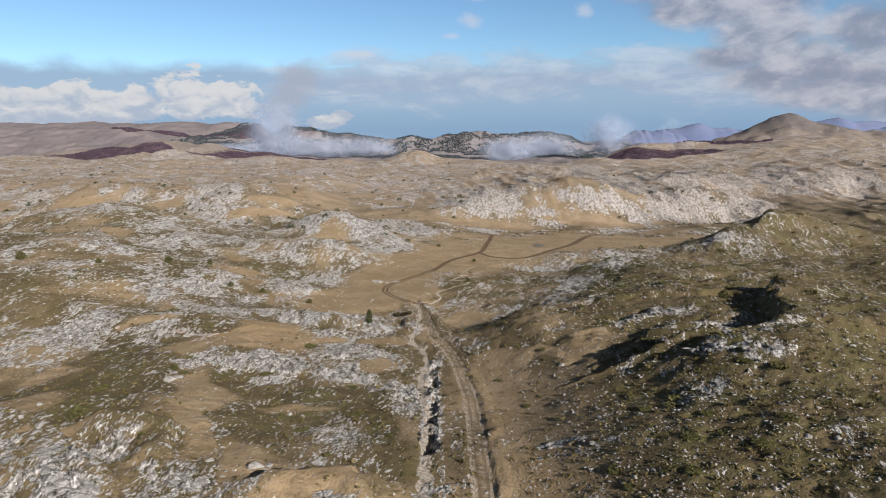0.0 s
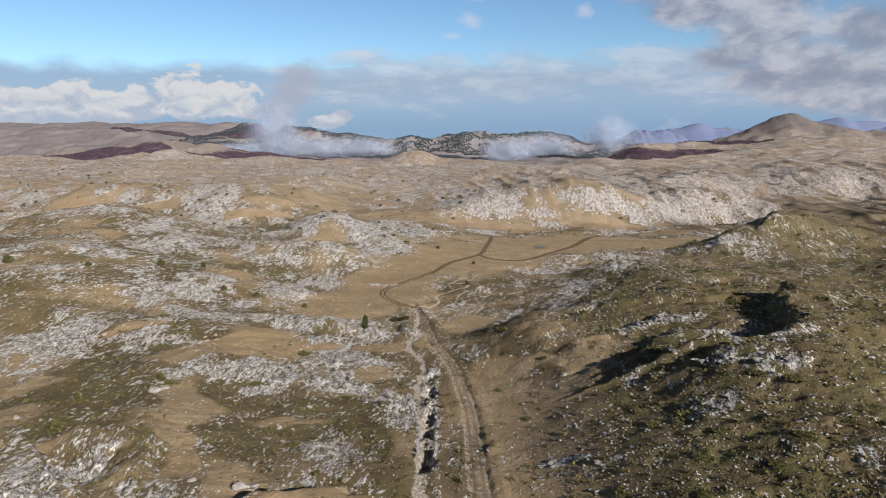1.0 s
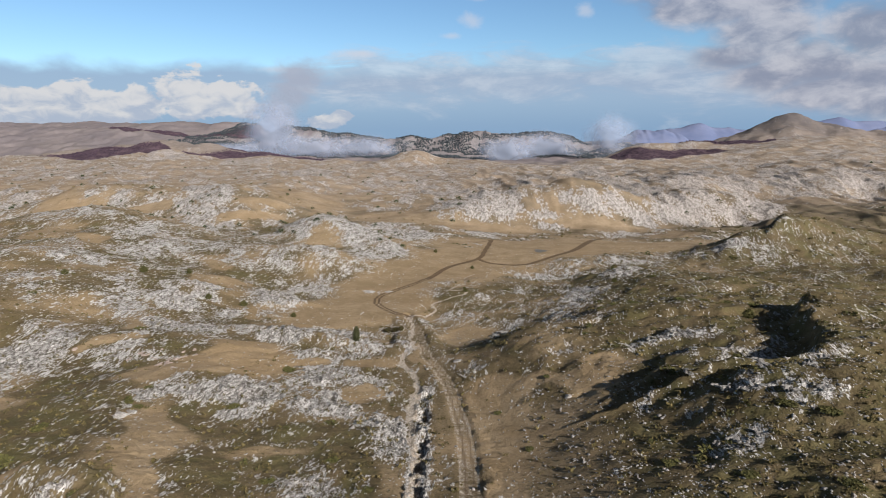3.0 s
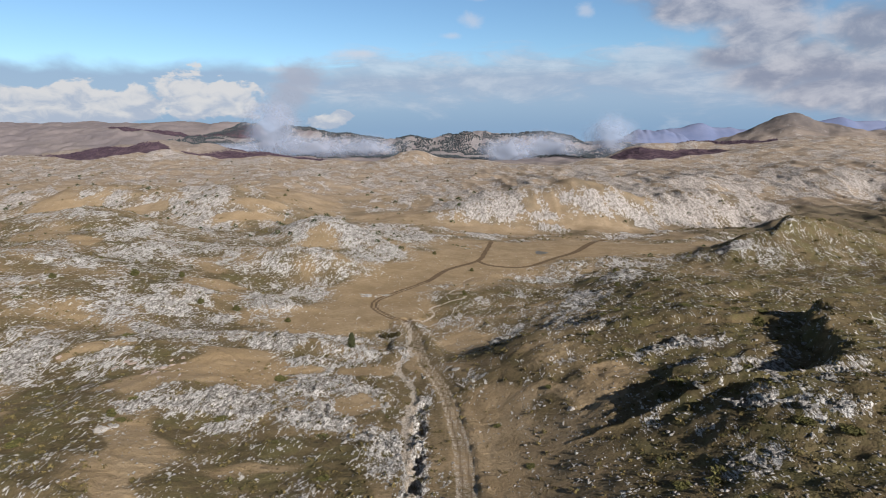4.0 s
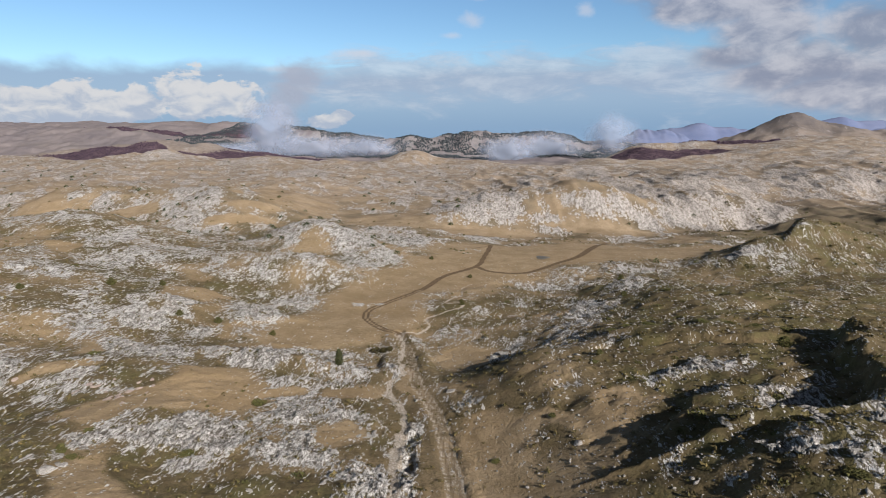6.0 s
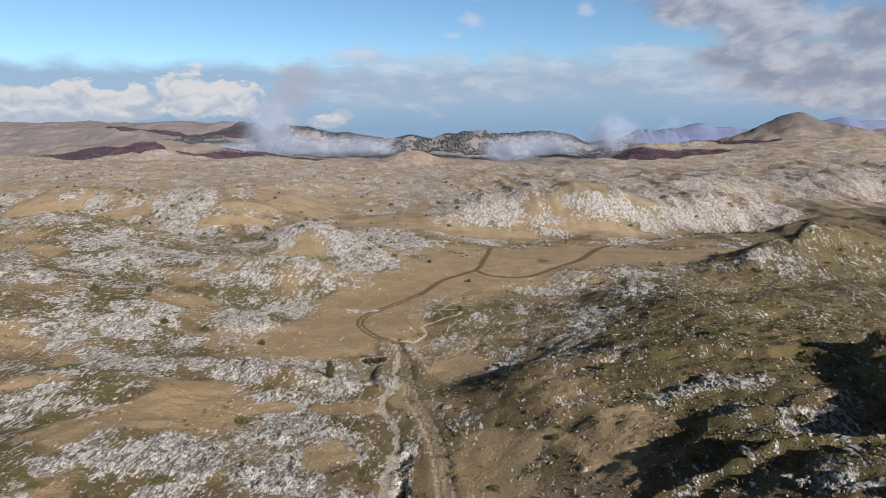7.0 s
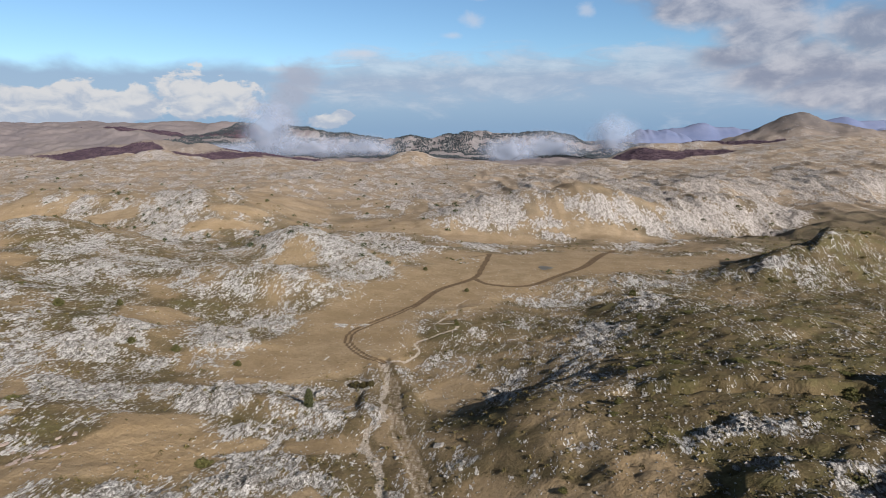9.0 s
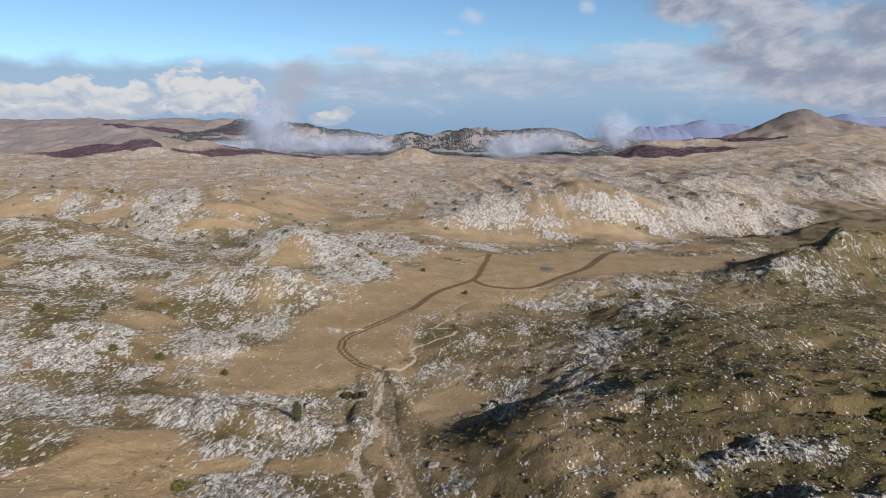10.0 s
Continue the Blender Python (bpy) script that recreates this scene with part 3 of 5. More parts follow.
outcrop(-69.7, 132.2, 3.9, 1.6, 0.6, 33)
outcrop(-28.6, 132.4, 5.3, 4.1, 0.85, 15)
outcrop(24.3, 133.0, 3.4, 2.8, 0.75, -13)
outcrop(-40.0, 133.7, 4.8, 7.5, 0.85, 20)
outcrop(30.5, 133.9, 4.6, 3.0, 0.75, -16)
outcrop(36.0, 134.2, 5.2, 3.7, 0.85, -18)
outcrop(11.8, 136.4, 4.0, 1.8, 0.75, -6)
outcrop(-7.5, 136.4, 2.3, 2.1, 0.5, 4)
outcrop(-86.3, 136.6, 3.1, 6.2, 1, 38)
outcrop(-108.5, 138.8, 6.2, 4.6, 0.6, 44)
outcrop(-35.1, 138.9, 4.3, 4.0, 0.7, 17)
outcrop(-73.8, 139.1, 8.2, 3.8, 0.5, 33)
outcrop(-5.5, 141.8, 4.2, 4.3, 0.75, 3)
outcrop(-44.9, 142.3, 6.5, 5.0, 0.85, 21)
outcrop(-21.3, 143.0, 2.0, 4.7, 0.7, 10)
outcrop(-3.3, 143.8, 3.1, 2.4, 0.6, 2)
outcrop(-42.4, 150.1, 8.1, 4.1, 0.75, 19)
outcrop(-79.3, 150.3, 10.4, 6.3, 1, 32)
outcrop(-90.1, 152.8, 6.2, 5.6, 1, 35)
outcrop(-58.7, 157.3, 8.0, 8.1, 0.85, 24)
outcrop(-40.6, 157.8, 9.9, 6.6, 0.6, 17)
outcrop(-119.6, 157.9, 10.4, 4.0, 0.5, 42)
outcrop(-69.3, 158.3, 6.0, 4.6, 0.95, 27)
outcrop(-26.2, 159.0, 2.0, 7.9, 0.7, 11)
outcrop(-104.4, 161.8, 8.4, 5.8, 0.55, 37)
outcrop(-113.0, 165.1, 12.3, 6.1, 0.6, 39)
outcrop(-91.6, 171.0, 5.1, 2.9, 0.7, 32)
outcrop(-55.4, 171.4, 7.9, 7.9, 0.85, 21)
outcrop(-126.6, 172.4, 18.8, 3.8, 0.7, 41)
outcrop(-80.5, 172.7, 4.7, 6.2, 0.9, 29)
outcrop(-42.0, 173.0, 9.3, 3.9, 0.8, 16)
outcrop(-97.0, 173.3, 7.8, 7.8, 0.95, 33)
outcrop(16.2, 176.4, 6.1, 16.5, 0.6, -6)
outcrop(-0.5, 177.4, 4.9, 16.5, 0.85, 0)
outcrop(68.9, 177.4, 4.1, 17.2, 0.31, -24)
outcrop(-34.1, 179.3, 3.2, 2.8, 0.9, 12)
outcrop(-93.8, 188.6, 5.2, 10.8, 0.95, 30)
outcrop(7.3, 190.1, 4.9, 3.0, 0.6, -3)
outcrop(-138.1, 191.5, 14.6, 10.9, 0.7, 40)
outcrop(-73.7, 192.9, 9.0, 16.7, 0.9, 24)
outcrop(-159.8, 199.0, 9.1, 24.2, 0.5, 43)
outcrop(22.6, 200.0, 6.1, 21.9, 0.85, -7)
outcrop(-123.6, 205.5, 12.7, 8.8, 0.55, 34)
outcrop(27.5, 205.8, 4.5, 10.6, 0.8, -9)
outcrop(49.3, 214.2, 5.7, 9.8, 0.5, -15)
outcrop(-137.9, 217.7, 13.7, 11.9, 0.7, 36)
outcrop(-70.2, 218.1, 9.7, 10.3, 0.9, 20)
outcrop(-7.6, 218.9, 5.8, 4.2, 0.7, 2)
outcrop(-15.3, 219.3, 5.8, 5.2, 0.6, 4)
outcrop(-49.9, 220.9, 9.0, 4.7, 1, 14)
outcrop(-59.3, 222.1, 5.1, 4.7, 0.8, 17)
outcrop(-78.4, 223.5, 8.4, 6.4, 0.8, 22)
outcrop(-161.9, 224.2, 14.7, 15.2, 0.55, 39)
outcrop(-0.1, 225.3, 7.9, 6.9, 0.7, 0)
outcrop(-143.2, 234.1, 17.0, 19.3, 0.7, 34)
outcrop(40.1, 234.3, 7.3, 26.4, 0.85, -11)
outcrop(-102.4, 235.1, 13.6, 9.0, 0.6, 26)
outcrop(111.0, 236.6, 9.2, 13.1, 0.372, -28)
outcrop(-84.3, 239.7, 11.2, 6.0, 0.6, 21)
outcrop(122.3, 240.6, 7.2, 17.7, 0.341, -30)
outcrop(-69.2, 248.8, 13.6, 8.5, 0.6, 17)
outcrop(-60.4, 249.9, 11.3, 8.7, 0.7, 15)
outcrop(-103.0, 252.0, 16.8, 22.7, 0.7, 24)
outcrop(-133.1, 258.3, 18.1, 25.6, 0.6, 30)
outcrop(11.2, 261.9, 7.0, 10.4, 0.6, -3)
outcrop(22.4, 262.8, 11.7, 11.0, 0.6, -5)
outcrop(113.4, 266.3, 10.3, 4.5, 0.31, -25)
outcrop(-168.2, 267.8, 14.1, 23.3, 0.75, 35)
outcrop(131.8, 270.4, 13.4, 7.2, 0.341, -28)
outcrop(100.7, 271.2, 12.8, 4.3, 0.248, -22)
outcrop(-192.6, 274.3, 11.4, 11.4, 0.8, 38)
outcrop(-215.2, 276.1, 15.7, 16.0, 0.6, 41)
outcrop(125.7, 280.9, 10.9, 4.8, 0.31, -26)
outcrop(104.0, 281.3, 3.7, 2.7, 0.372, -22)
outcrop(96.0, 282.2, 6.3, 4.2, 0.95, -20)
outcrop(146.5, 283.6, 8.5, 8.1, 0.372, -30)
outcrop(-64.0, 283.8, 15.5, 20.1, 0.8, 14)
outcrop(90.1, 285.5, 5.3, 4.8, 0.372, -19)
outcrop(-52.3, 290.2, 9.2, 18.9, 0.85, 11)
outcrop(116.8, 297.3, 9.9, 59.4, 0.372, -23)
outcrop(-78.3, 297.8, 16.4, 61.1, 0.9, 16)
outcrop(-94, 302, 14, 64, 0.85, 19)
outcrop(91, 320, 7, 29, 0.496, -17)
outcrop(-40, 339, 11, 22, 0.9, 7)
outcrop(-53, 344, 14, 37, 0.95, 9)
outcrop(-191, 350, 18, 11, 0.6, 30)
outcrop(74, 350, 19, 22, 0.6, -13)
outcrop(115, 368, 17, 22, 0.496, -18)
outcrop(-73, 377, 17, 46, 0.95, 12)
outcrop(-200, 388, 24, 104, 0.8, 29)
outcrop(-179, 392, 16, 14, 0.6, 26)
outcrop(32, 418, 9, 16, 0.8, -5)
outcrop(21, 424, 12, 15, 0.8, -3)
outcrop(-1, 429, 15, 15, 0.85, 0)
outcrop(86, 436, 14, 13, 0.9, -12)
outcrop(-45, 440, 20, 32, 0.7, 6)
outcrop(71, 441, 22, 11, 0.95, -10)
outcrop(52, 444, 20, 10, 0.9, -7)
outcrop(-375, 449, 27, 60, 0.7, 42)
outcrop(-18, 450, 24, 99, 0.85, 2)
outcrop(-6, 462, 21, 87, 0.8, 1)
outcrop(119, 465, 20, 34, 0.9, -15)
outcrop(136, 469, 18, 56, 0.9, -17)
outcrop(148, 502, 24, 51, 0.85, -17)
outcrop(188, 507, 25, 59, 0.85, -21)
outcrop(113, 512, 24, 60, 0.9, -13)
outcrop(-53, 559, 25, 77, 0.75, 6)
outcrop(102, 599, 28, 146, 0.8, -10)
outcrop(-91, 605, 33, 79, 0.7, 9)
outcrop(321, 612, 25, 37, 0.8, -29)
outcrop(275, 618, 28, 54, 0.85, -25)
outcrop(169, 624, 29, 156, 0.85, -16)
outcrop(302, 624, 25, 24, 0.8, -27)
outcrop(217, 626, 27, 67, 0.85, -20)
outcrop(343, 627, 20, 41, 0.8, -30)
outcrop(-138, 641, 30, 48, 0.7, 13)
outcrop(334, 654, 27, 65, 0.85, -28)
outcrop(282, 684, 27, 82, 0.85, -23)
outcrop(-249, 731, 43, 143, 0.75, 19)
outcrop(-641, 752, 46, 69, 0.5, 41)
outcrop(98, 820, 34, 200, 0.85, -7)
outcrop(-239, 903, 52, 109, 0.6, 15)
outcrop(-421, 955, 58, 88, 0.7, 24)
outcrop(480, 986, 51, 175, 0.6, -27)
outcrop(-591, 988, 53, 100, 0.8, 32)
outcrop(339, 993, 39, 162, 0.6, -19)
outcrop(543, 1004, 32, 143, 0.6, -29)
# close-cropped dry pasture without stones
lawn(1.0, 81.0, 3.0, 13.0, 0)
lawn(-52.9, 88.9, 2.8, 12.2, 31)
lawn(-45.7, 76.6, 2.5, 5.9, 31)
lawn(-81.3, 87.8, 5.5, 4.1, 43)
lawn(-89.0, 102.3, 5.4, 4.1, 41)
lawn(-36.8, 72.6, 4.0, 6.1, 27)
lawn(-24.2, 68.0, 6.4, 5.1, 20)
lawn(-66.9, 77.6, 5.3, 1.0, 41)
lawn(-48.8, 141.8, 6.0, 3.0, 19)
lawn(-51.9, 91.1, 3.6, 3.8, 38)
lawn(-37.0, 95.8, 6.2, 2.8, 27)
lawn(-55.8, 97.8, 4.4, 8.3, 37)
lawn(-1.2, 109.5, 4.7, 11.5, 1)
lawn(-71.4, 118.9, 4.8, 2.1, 37)
lawn(17.2, 119.5, 3.0, 2.6, -10)
lawn(14.1, 124.1, 5.2, 2.3, -8)
lawn(-2.6, 126.4, 6.5, 6.4, 1)
lawn(-29.3, 126.5, 4.3, 3.9, 16)
lawn(4.5, 126.6, 6.4, 2.4, -3)
lawn(-63.3, 127.5, 14.8, 4.3, 32)
lawn(20.5, 128.1, 5.4, 2.6, -11)
lawn(-93.0, 131.9, 4.2, 1.8, 41)
lawn(-65.5, 133.4, 7.7, 2.4, 31)
lawn(-54.8, 133.7, 6.3, 2.8, 27)
lawn(-89.8, 136.1, 7.1, 3.7, 39)
lawn(-60.5, 140.3, 9.9, 6.8, 28)
lawn(-32.3, 147.3, 6.5, 4.1, 15)
lawn(-92.6, 148.2, 3.1, 5.3, 37)
lawn(-22.2, 155.6, 1.4, 7.0, 10)
lawn(-11.7, 175.4, 6.1, 11.8, 4)
lawn(-56.5, 178.8, 11.5, 6.0, 20)
lawn(-47.6, 194.0, 15.7, 16.0, 16)
lawn(-99.9, 201.3, 5.9, 8.6, 29)
lawn(-93.4, 207.2, 6.0, 3.3, 27)
lawn(-159.0, 223.3, 4.9, 7.2, 39)
lawn(-189.5, 240.5, 9.6, 20.6, 41)
lawn(-88.2, 285.4, 10.6, 18.3, 19)
lawn(-160, 365, 18, 5, 25)
lawn(-286, 366, 11, 58, 40)
lawn(-231, 377, 14, 8, 33)
lawn(97, 381, 14, 18, -15)
lawn(-159, 388, 15, 4, 24)
lawn(-19, 405, 33, 11, 3)
lawn(-77, 416, 27, 22, 11)
lawn(58, 421, 34, 7, -8)
lawn(-152, 466, 18, 50, 19)
lawn(-181, 472, 14, 67, 22)
# grassy swellings with few stones
thin(28.0, 85.0, 30.0, 20.0, 0)
thin(-75.3, 98.7, 10.0, 17.0, 37)
thin(-33.3, 95.0, 8.5, 7.7, 19)
thin(27.6, 69.5, 15.9, 8.3, -22)
thin(22.9, 101.0, 7.6, 5.5, -17)
thin(-47.8, 101.8, 5.9, 4.0, 32)
thin(-24.3, 102.2, 5.4, 5.5, 17)
thin(-71.1, 102.4, 9.8, 13.0, 42)
thin(13.3, 104.1, 10.5, 8.0, -9)
thin(-54.0, 107.7, 6.3, 3.9, 33)
thin(-0.4, 117.2, 10.0, 15.5, 0)
thin(53.9, 121.7, 7.7, 3.9, -29)
thin(4.8, 140.9, 7.1, 3.3, -2)
thin(32.0, 144.5, 7.4, 4.4, -15)
thin(18.7, 144.8, 7.3, 4.8, -9)
thin(52.7, 160.0, 11.4, 26.0, -21)
thin(38.3, 187.5, 11.5, 28.7, -13)
thin(194, 440, 26, 106, -25)
# greener sod
turf(26.0, 85.0, 25.0, 20.0, 0)
turf(-75.3, 98.7, 10.0, 17.0, 37)
turf(-33.3, 95.0, 8.5, 10.3, 19)
turf(-54.4, 103.9, 4.2, 8.2, 28)
turf(-19.8, 89.2, 2.9, 6.0, 13)
turf(24.9, 71.3, 4.8, 4.3, -19)
turf(36.1, 63.9, 4.6, 3.3, -30)
turf(14.4, 68.8, 4.6, 3.4, -12)
turf(-62.2, 94.8, 3.0, 4.3, 42)
turf(31.7, 96.7, 4.9, 1.6, -24)
turf(25.8, 98.7, 5.0, 2.0, -19)
turf(38.4, 99.4, 5.1, 0.9, -27)
turf(17.2, 101.2, 7.6, 5.9, -13)
turf(-48.3, 102.7, 5.9, 3.7, 32)
turf(-26.5, 103.8, 7.4, 7.1, 19)
turf(-38.2, 104.1, 5.8, 3.6, 26)
turf(-55.0, 109.3, 6.4, 3.0, 33)
turf(-81.4, 112.0, 9.7, 10.3, 43)
turf(53.9, 121.7, 6.6, 3.9, -29)
turf(-2.5, 122.0, 2.1, 1.3, 1)
turf(-48.2, 134.9, 2.5, 1.9, 24)
turf(-72.4, 136.8, 8.1, 2.6, 33)
turf(52.7, 160.0, 11.4, 26.0, -21)
turf(-122.4, 161.4, 10.7, 4.0, 42)
turf(38.8, 189.7, 10.0, 22.2, -13)
turf(-3.5, 206.0, 10.8, 6.4, 1)
turf(-125.3, 211.2, 17.3, 9.2, 34)
turf(-98.2, 217.1, 12.6, 5.1, 27)
turf(-19.4, 222.5, 7.8, 8.7, 6)
turf(126.9, 260.4, 15.5, 18.7, -28)
turf(112.0, 273.6, 15.7, 6.0, -24)
turf(-71.0, 280.5, 15.4, 7.6, 16)
turf(125.8, 287.4, 11.1, 66.6, -26)

# wheel tracks, the washed-out gully beside them, and the brook that winds through the meadow
ROAD = [(-1.0, 40.0), (-1.9, 58.0), (-2.4, 69.0), (-3.8, 81.4), (-5.1, 94.2), (-6.8, 108.1), (-8.4, 116.4), (-10.3, 125.8),
        (-12.4, 134.2), (-15.8, 143.9), (-19.4, 152.5), (-22.7, 165.4), (-25.1, 175.8), (-28.4, 185.0), (-31.6, 193.7)]
RUTS = [(-31.6, 193.7), (-35.8, 195.5), (-40.9, 201.2), (-44.6, 207.8), (-45.4, 216.0), (-41.6, 224.2), (-32.4, 244.1), (-26.7, 271.3),
        (-14.7, 293.9), (-12.3, 314.5), (-10.8, 333.6), (-10.6, 345.7)]
LOOP = [(-14.7, 293.0), (-7.9, 284.9), (7.1, 285.0), (20.6, 302.7), (32.7, 319.4), (42.9, 346.3), (54.1, 375.6)]
PATHWAY = [(-19.1, 334.6), (-10.6, 345.7), (5.6, 367.7), (33.9, 396.9), (53.8, 392.0), (64.0, 373.6), (76.5, 359.0)]
BROOK = [(-9.0, 50.0), (-10.4, 69.8), (-11.2, 75.7), (-12.1, 83.1), (-13.2, 96.2), (-15.4, 105.5), (-17.5, 116.8), (-18.9, 125.9),
        (-18.8, 133.6), (-22.0, 142.4), (-24.9, 148.6), (-25.5, 154.1), (-23.9, 159.1), (-25.9, 167.5), (-28.1, 182.1), (-31.7, 194.3)]
MEANDER = [(-31.7, 194.3), (-28.4, 193.4), (-25.3, 199.2), (-23.8, 203.6), (-25.7, 209.3), (-21.5, 213.6), (-15.5, 220.4), (-16.4, 224.7),
        (-21.2, 224.8), (-20.0, 230.1), (-17.2, 237.4), (-17.9, 250.2), (-15.0, 260.0)]
GULLY = [(-8.6, 62.0), (-9.3, 69.8), (-11.1, 82.4), (-12.2, 89.2), (-13.6, 105.9), (-14.9, 111.9), (-16.9, 131.8)]

CLEFT = [(20.8, 151.0), (26.1, 148.7), (32.4, 147.8), (38.0, 145.9), (43.2, 144.1), (48.6, 143.1), (52.2, 143.2)]


def smooth_line(points, per=10):
    """A line that glides through the points."""
    p = np.array([points[0], *points, points[-1]], float)
    t = np.linspace(0, 1, per, endpoint=False)[:, None]
    out = []
    for a, b, c, d in zip(p, p[1:], p[2:], p[3:]):
        out.append(0.5 * (2 * b + (c - a) * t + (2 * a - 5 * b + 4 * c - d) * t ** 2 + (3 * b - a - 3 * c + d) * t ** 3))
    return np.vstack([*out, p[-1:]])


def away(x, y, points, reach=9.0):
    """The signed distance from a line (to its right is positive) for the places within reach; elsewhere 99."""
    line = smooth_line(points)
    found = np.full(x.shape, 99.0)
    near = np.flatnonzero((x > line[:, 0].min() - reach) & (x < line[:, 0].max() + reach) & (y > line[:, 1].min() - reach) & (y < line[:, 1].max() + reach))
    px, py, best, sign = x[near], y[near], np.full(near.size, 99.0), np.ones(near.size)
    for (ax, ay), (bx, by) in zip(line, line[1:]):
        ex, ey = bx - ax, by - ay
        n = ex * ex + ey * ey + 1e-9
        k = np.clip(((px - ax) * ex + (py - ay) * ey) / n, 0, 1)
        dx, dy = px - ax - k * ex, py - ay - k * ey
        d = np.hypot(dx, dy)
        hit = d < best
        best = np.where(hit, d, best)
        sign = np.where(hit, np.where(dx * ey - dy * ex > 0, 1.0, -1.0), sign)
    found[near] = best * sign
    return found


FALL = [(-400, 20), (40, 16.5), (60, 15.5), (80, 14), (107, 11), (140, 6.5), (175, 2.5), (213, 0), (420, 0), (500, 6), (700, 5),
        (1000, -1), (1120, -6), (1350, -45), (1800, -45), (6000, -60)]
MEADOW = [(-58, 186, 17, 9, 10), (-44, 205, 20, 18, 30), (-48, 232, 15, 22, -20), (-30, 262, 24, 24, 30), (-12, 300, 36, 30, 40), (30, 330, 48, 28, 15), (85, 335, 40, 16, 5), (-25, 330, 24, 18, 20)]

WOODS = [(-1010, 1470, 190, 70, 0, 1.0), (-760, 1500, 150, 60, 10, 1.0), (-620, 1650, 200, 90, 0, 0.9), (230, 1330, 170, 34, -8, 1.0), (470, 1400, 190, 26, 4, 1.0), (-250, 1350, 300, 50, 0, 0.9), (-1350, 2350, 330, 70, 5, 0.9), (-1850, 2500, 260, 40, 0, 0.7)]


def meadow_at(x, y):
    return patch_field(x + 4 * swell(x / 17, y / 17, 71), y + 5 * swell(x / 19, y / 19, 72), [(*m, 1.0) for m in MEADOW])


def lie(x, y):
    """The broad lie of the land."""
    z = np.interp(y, [p[0] for p in FALL], [p[1] for p in FALL])
    for cx, cy, rx, ry, rot, h in HILLS:
        z = z + h * mound(x, y, cx, cy, rx, ry, rot)
    # the eastern slope above the track, easing off to a bench
    return z + 12.5 * np.tanh(np.maximum(x + 0.02 * y - 1, 0) / 40) * ease(y, 215, 150)


def terrain(x, y):
    """Height and cover (limestone, sod, worn earth, gravel, woods) for arrays of places on the plan."""
    x, y = np.asarray(x, float), np.asarray(y, float)
    far = np.hypot(x, y - 30)
    z = lie(x, y)
    for points, rise, back, ramp, fade in LEDGES:
        eastward = abs(points[-1][0] - points[0][0]) > abs(points[-1][1] - points[0][1])
        run, k = (x, 0) if eastward else (y, 1)
        low, high = min(p[k] for p in points), max(p[k] for p in points)
        d = away(x, y, points, back * 1.5) + 1.8 * swell(x / 8, y / 8, 83) + 1.2 * swell(x / 2.6, y / 2.6, 84)
        near = ease(run, low - fade, low + fade * 0.6) * ease(run, high + fade, high - fade * 0.6)
        z = z + np.where(d < 90, rise * ease(d, -1.0, ramp) * ease(d, back * 1.4, 2.0) * near, 0)
    road, brook, gully = away(x, y, ROAD, 32.0), away(x, y, BROOK), away(x, y, GULLY)
    ruts, loop, pathway, meander = (away(x, y, p, 4.0) for p in (RUTS, LOOP, PATHWAY, MEANDER))
    flat = meadow_at(x, y)
    valley = np.maximum(flat, ease(np.minimum(np.abs(road), np.abs(brook)), 7, 3))
    free = 1 - ease(valley, 0.1, 0.9)
    # broad swells, stronger far off
    z = z + free * fbm(x, y, 46, 3, 5) * (1.6 + 1.2 * ease(np.abs(x), 60, 200))
    z = z + ease(far, 330, 700) * fbm(x, y, 170, 4, 11) * 4.5 + ease(far, 1500, 2600) * fbm(x, y, 420, 5, 17) * 16 + ease(y, 1350, 1600) * fbm(x, y, 70, 4, 19) * 5
    across, along = x * 0.974 + y * 0.226, -x * 0.226 + y * 0.974
    flank = ease(far, 370, 450) * ease(far, 1000, 800) * ease(x, -110, -20)
    z = z + flank * free * (crag(across, along / 4.5, 27, 3, 87, 0.5) - 0.75) * 2.5
    # eastern hillside's dimness put into its cover: more dark sod, less stone
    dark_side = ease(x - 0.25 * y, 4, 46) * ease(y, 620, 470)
    # limestone cover: mapped outcrops, and scattered ribs that follow the bedding
    su, sv = x * 0.86 + y * 0.5, -x * 0.5 + y * 0.86
    ribs = fbm(su / 1.0, sv / 2.2, 13, 4, 23)
    wide = fbm(x, y, 75, 3, 29)
    stone = 0.27 + 0.32 * ribs + 0.16 * wide + ease(far, 300, 600) * 0.10
    stone = stone + flank * (0.30 * fbm(across, along / 3.5, 18, 4, 89))
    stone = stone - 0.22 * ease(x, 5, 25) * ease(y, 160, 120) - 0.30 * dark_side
    warped_x, warped_y = x + 3.0 * swell(x / 9, y / 9, 31), y + 3.0 * swell(x / 9, y / 9, 32)
    sparse = patch_field(warped_x, warped_y, THINS)
    stone = stone - 0.26 * sparse - 0.10 * ease(x, -28, -15) * ease(y, 270, 230)
    mapped = patch_field(warped_x, warped_y, ROCKS) * (1 - 0.22 * ease(x, -12, 0) * ease(y, 280, 230))
    stone = np.maximum(stone, mapped * (0.72 + 0.42 * ribs))
    bare = np.maximum(patch_field(warped_x, warped_y, LAWNS), flat)
    stone = stone * (1 - bare * (1 - 0.25 * (mapped > 0.85))) * (1 - ease(np.abs(road), 2.6, 1.6)) * (1 - 0.9 * ease(np.abs(meander), 5.0, 2.5))
    stone = stone * (1 - 0.75 * ease(y, 1350, 1700)) + (0.36 + 0.6 * swell(x / 20, y / 150, 95)) * ease(y, 2080, 2200) * ease(np.abs(x + 250), 1000, 800)
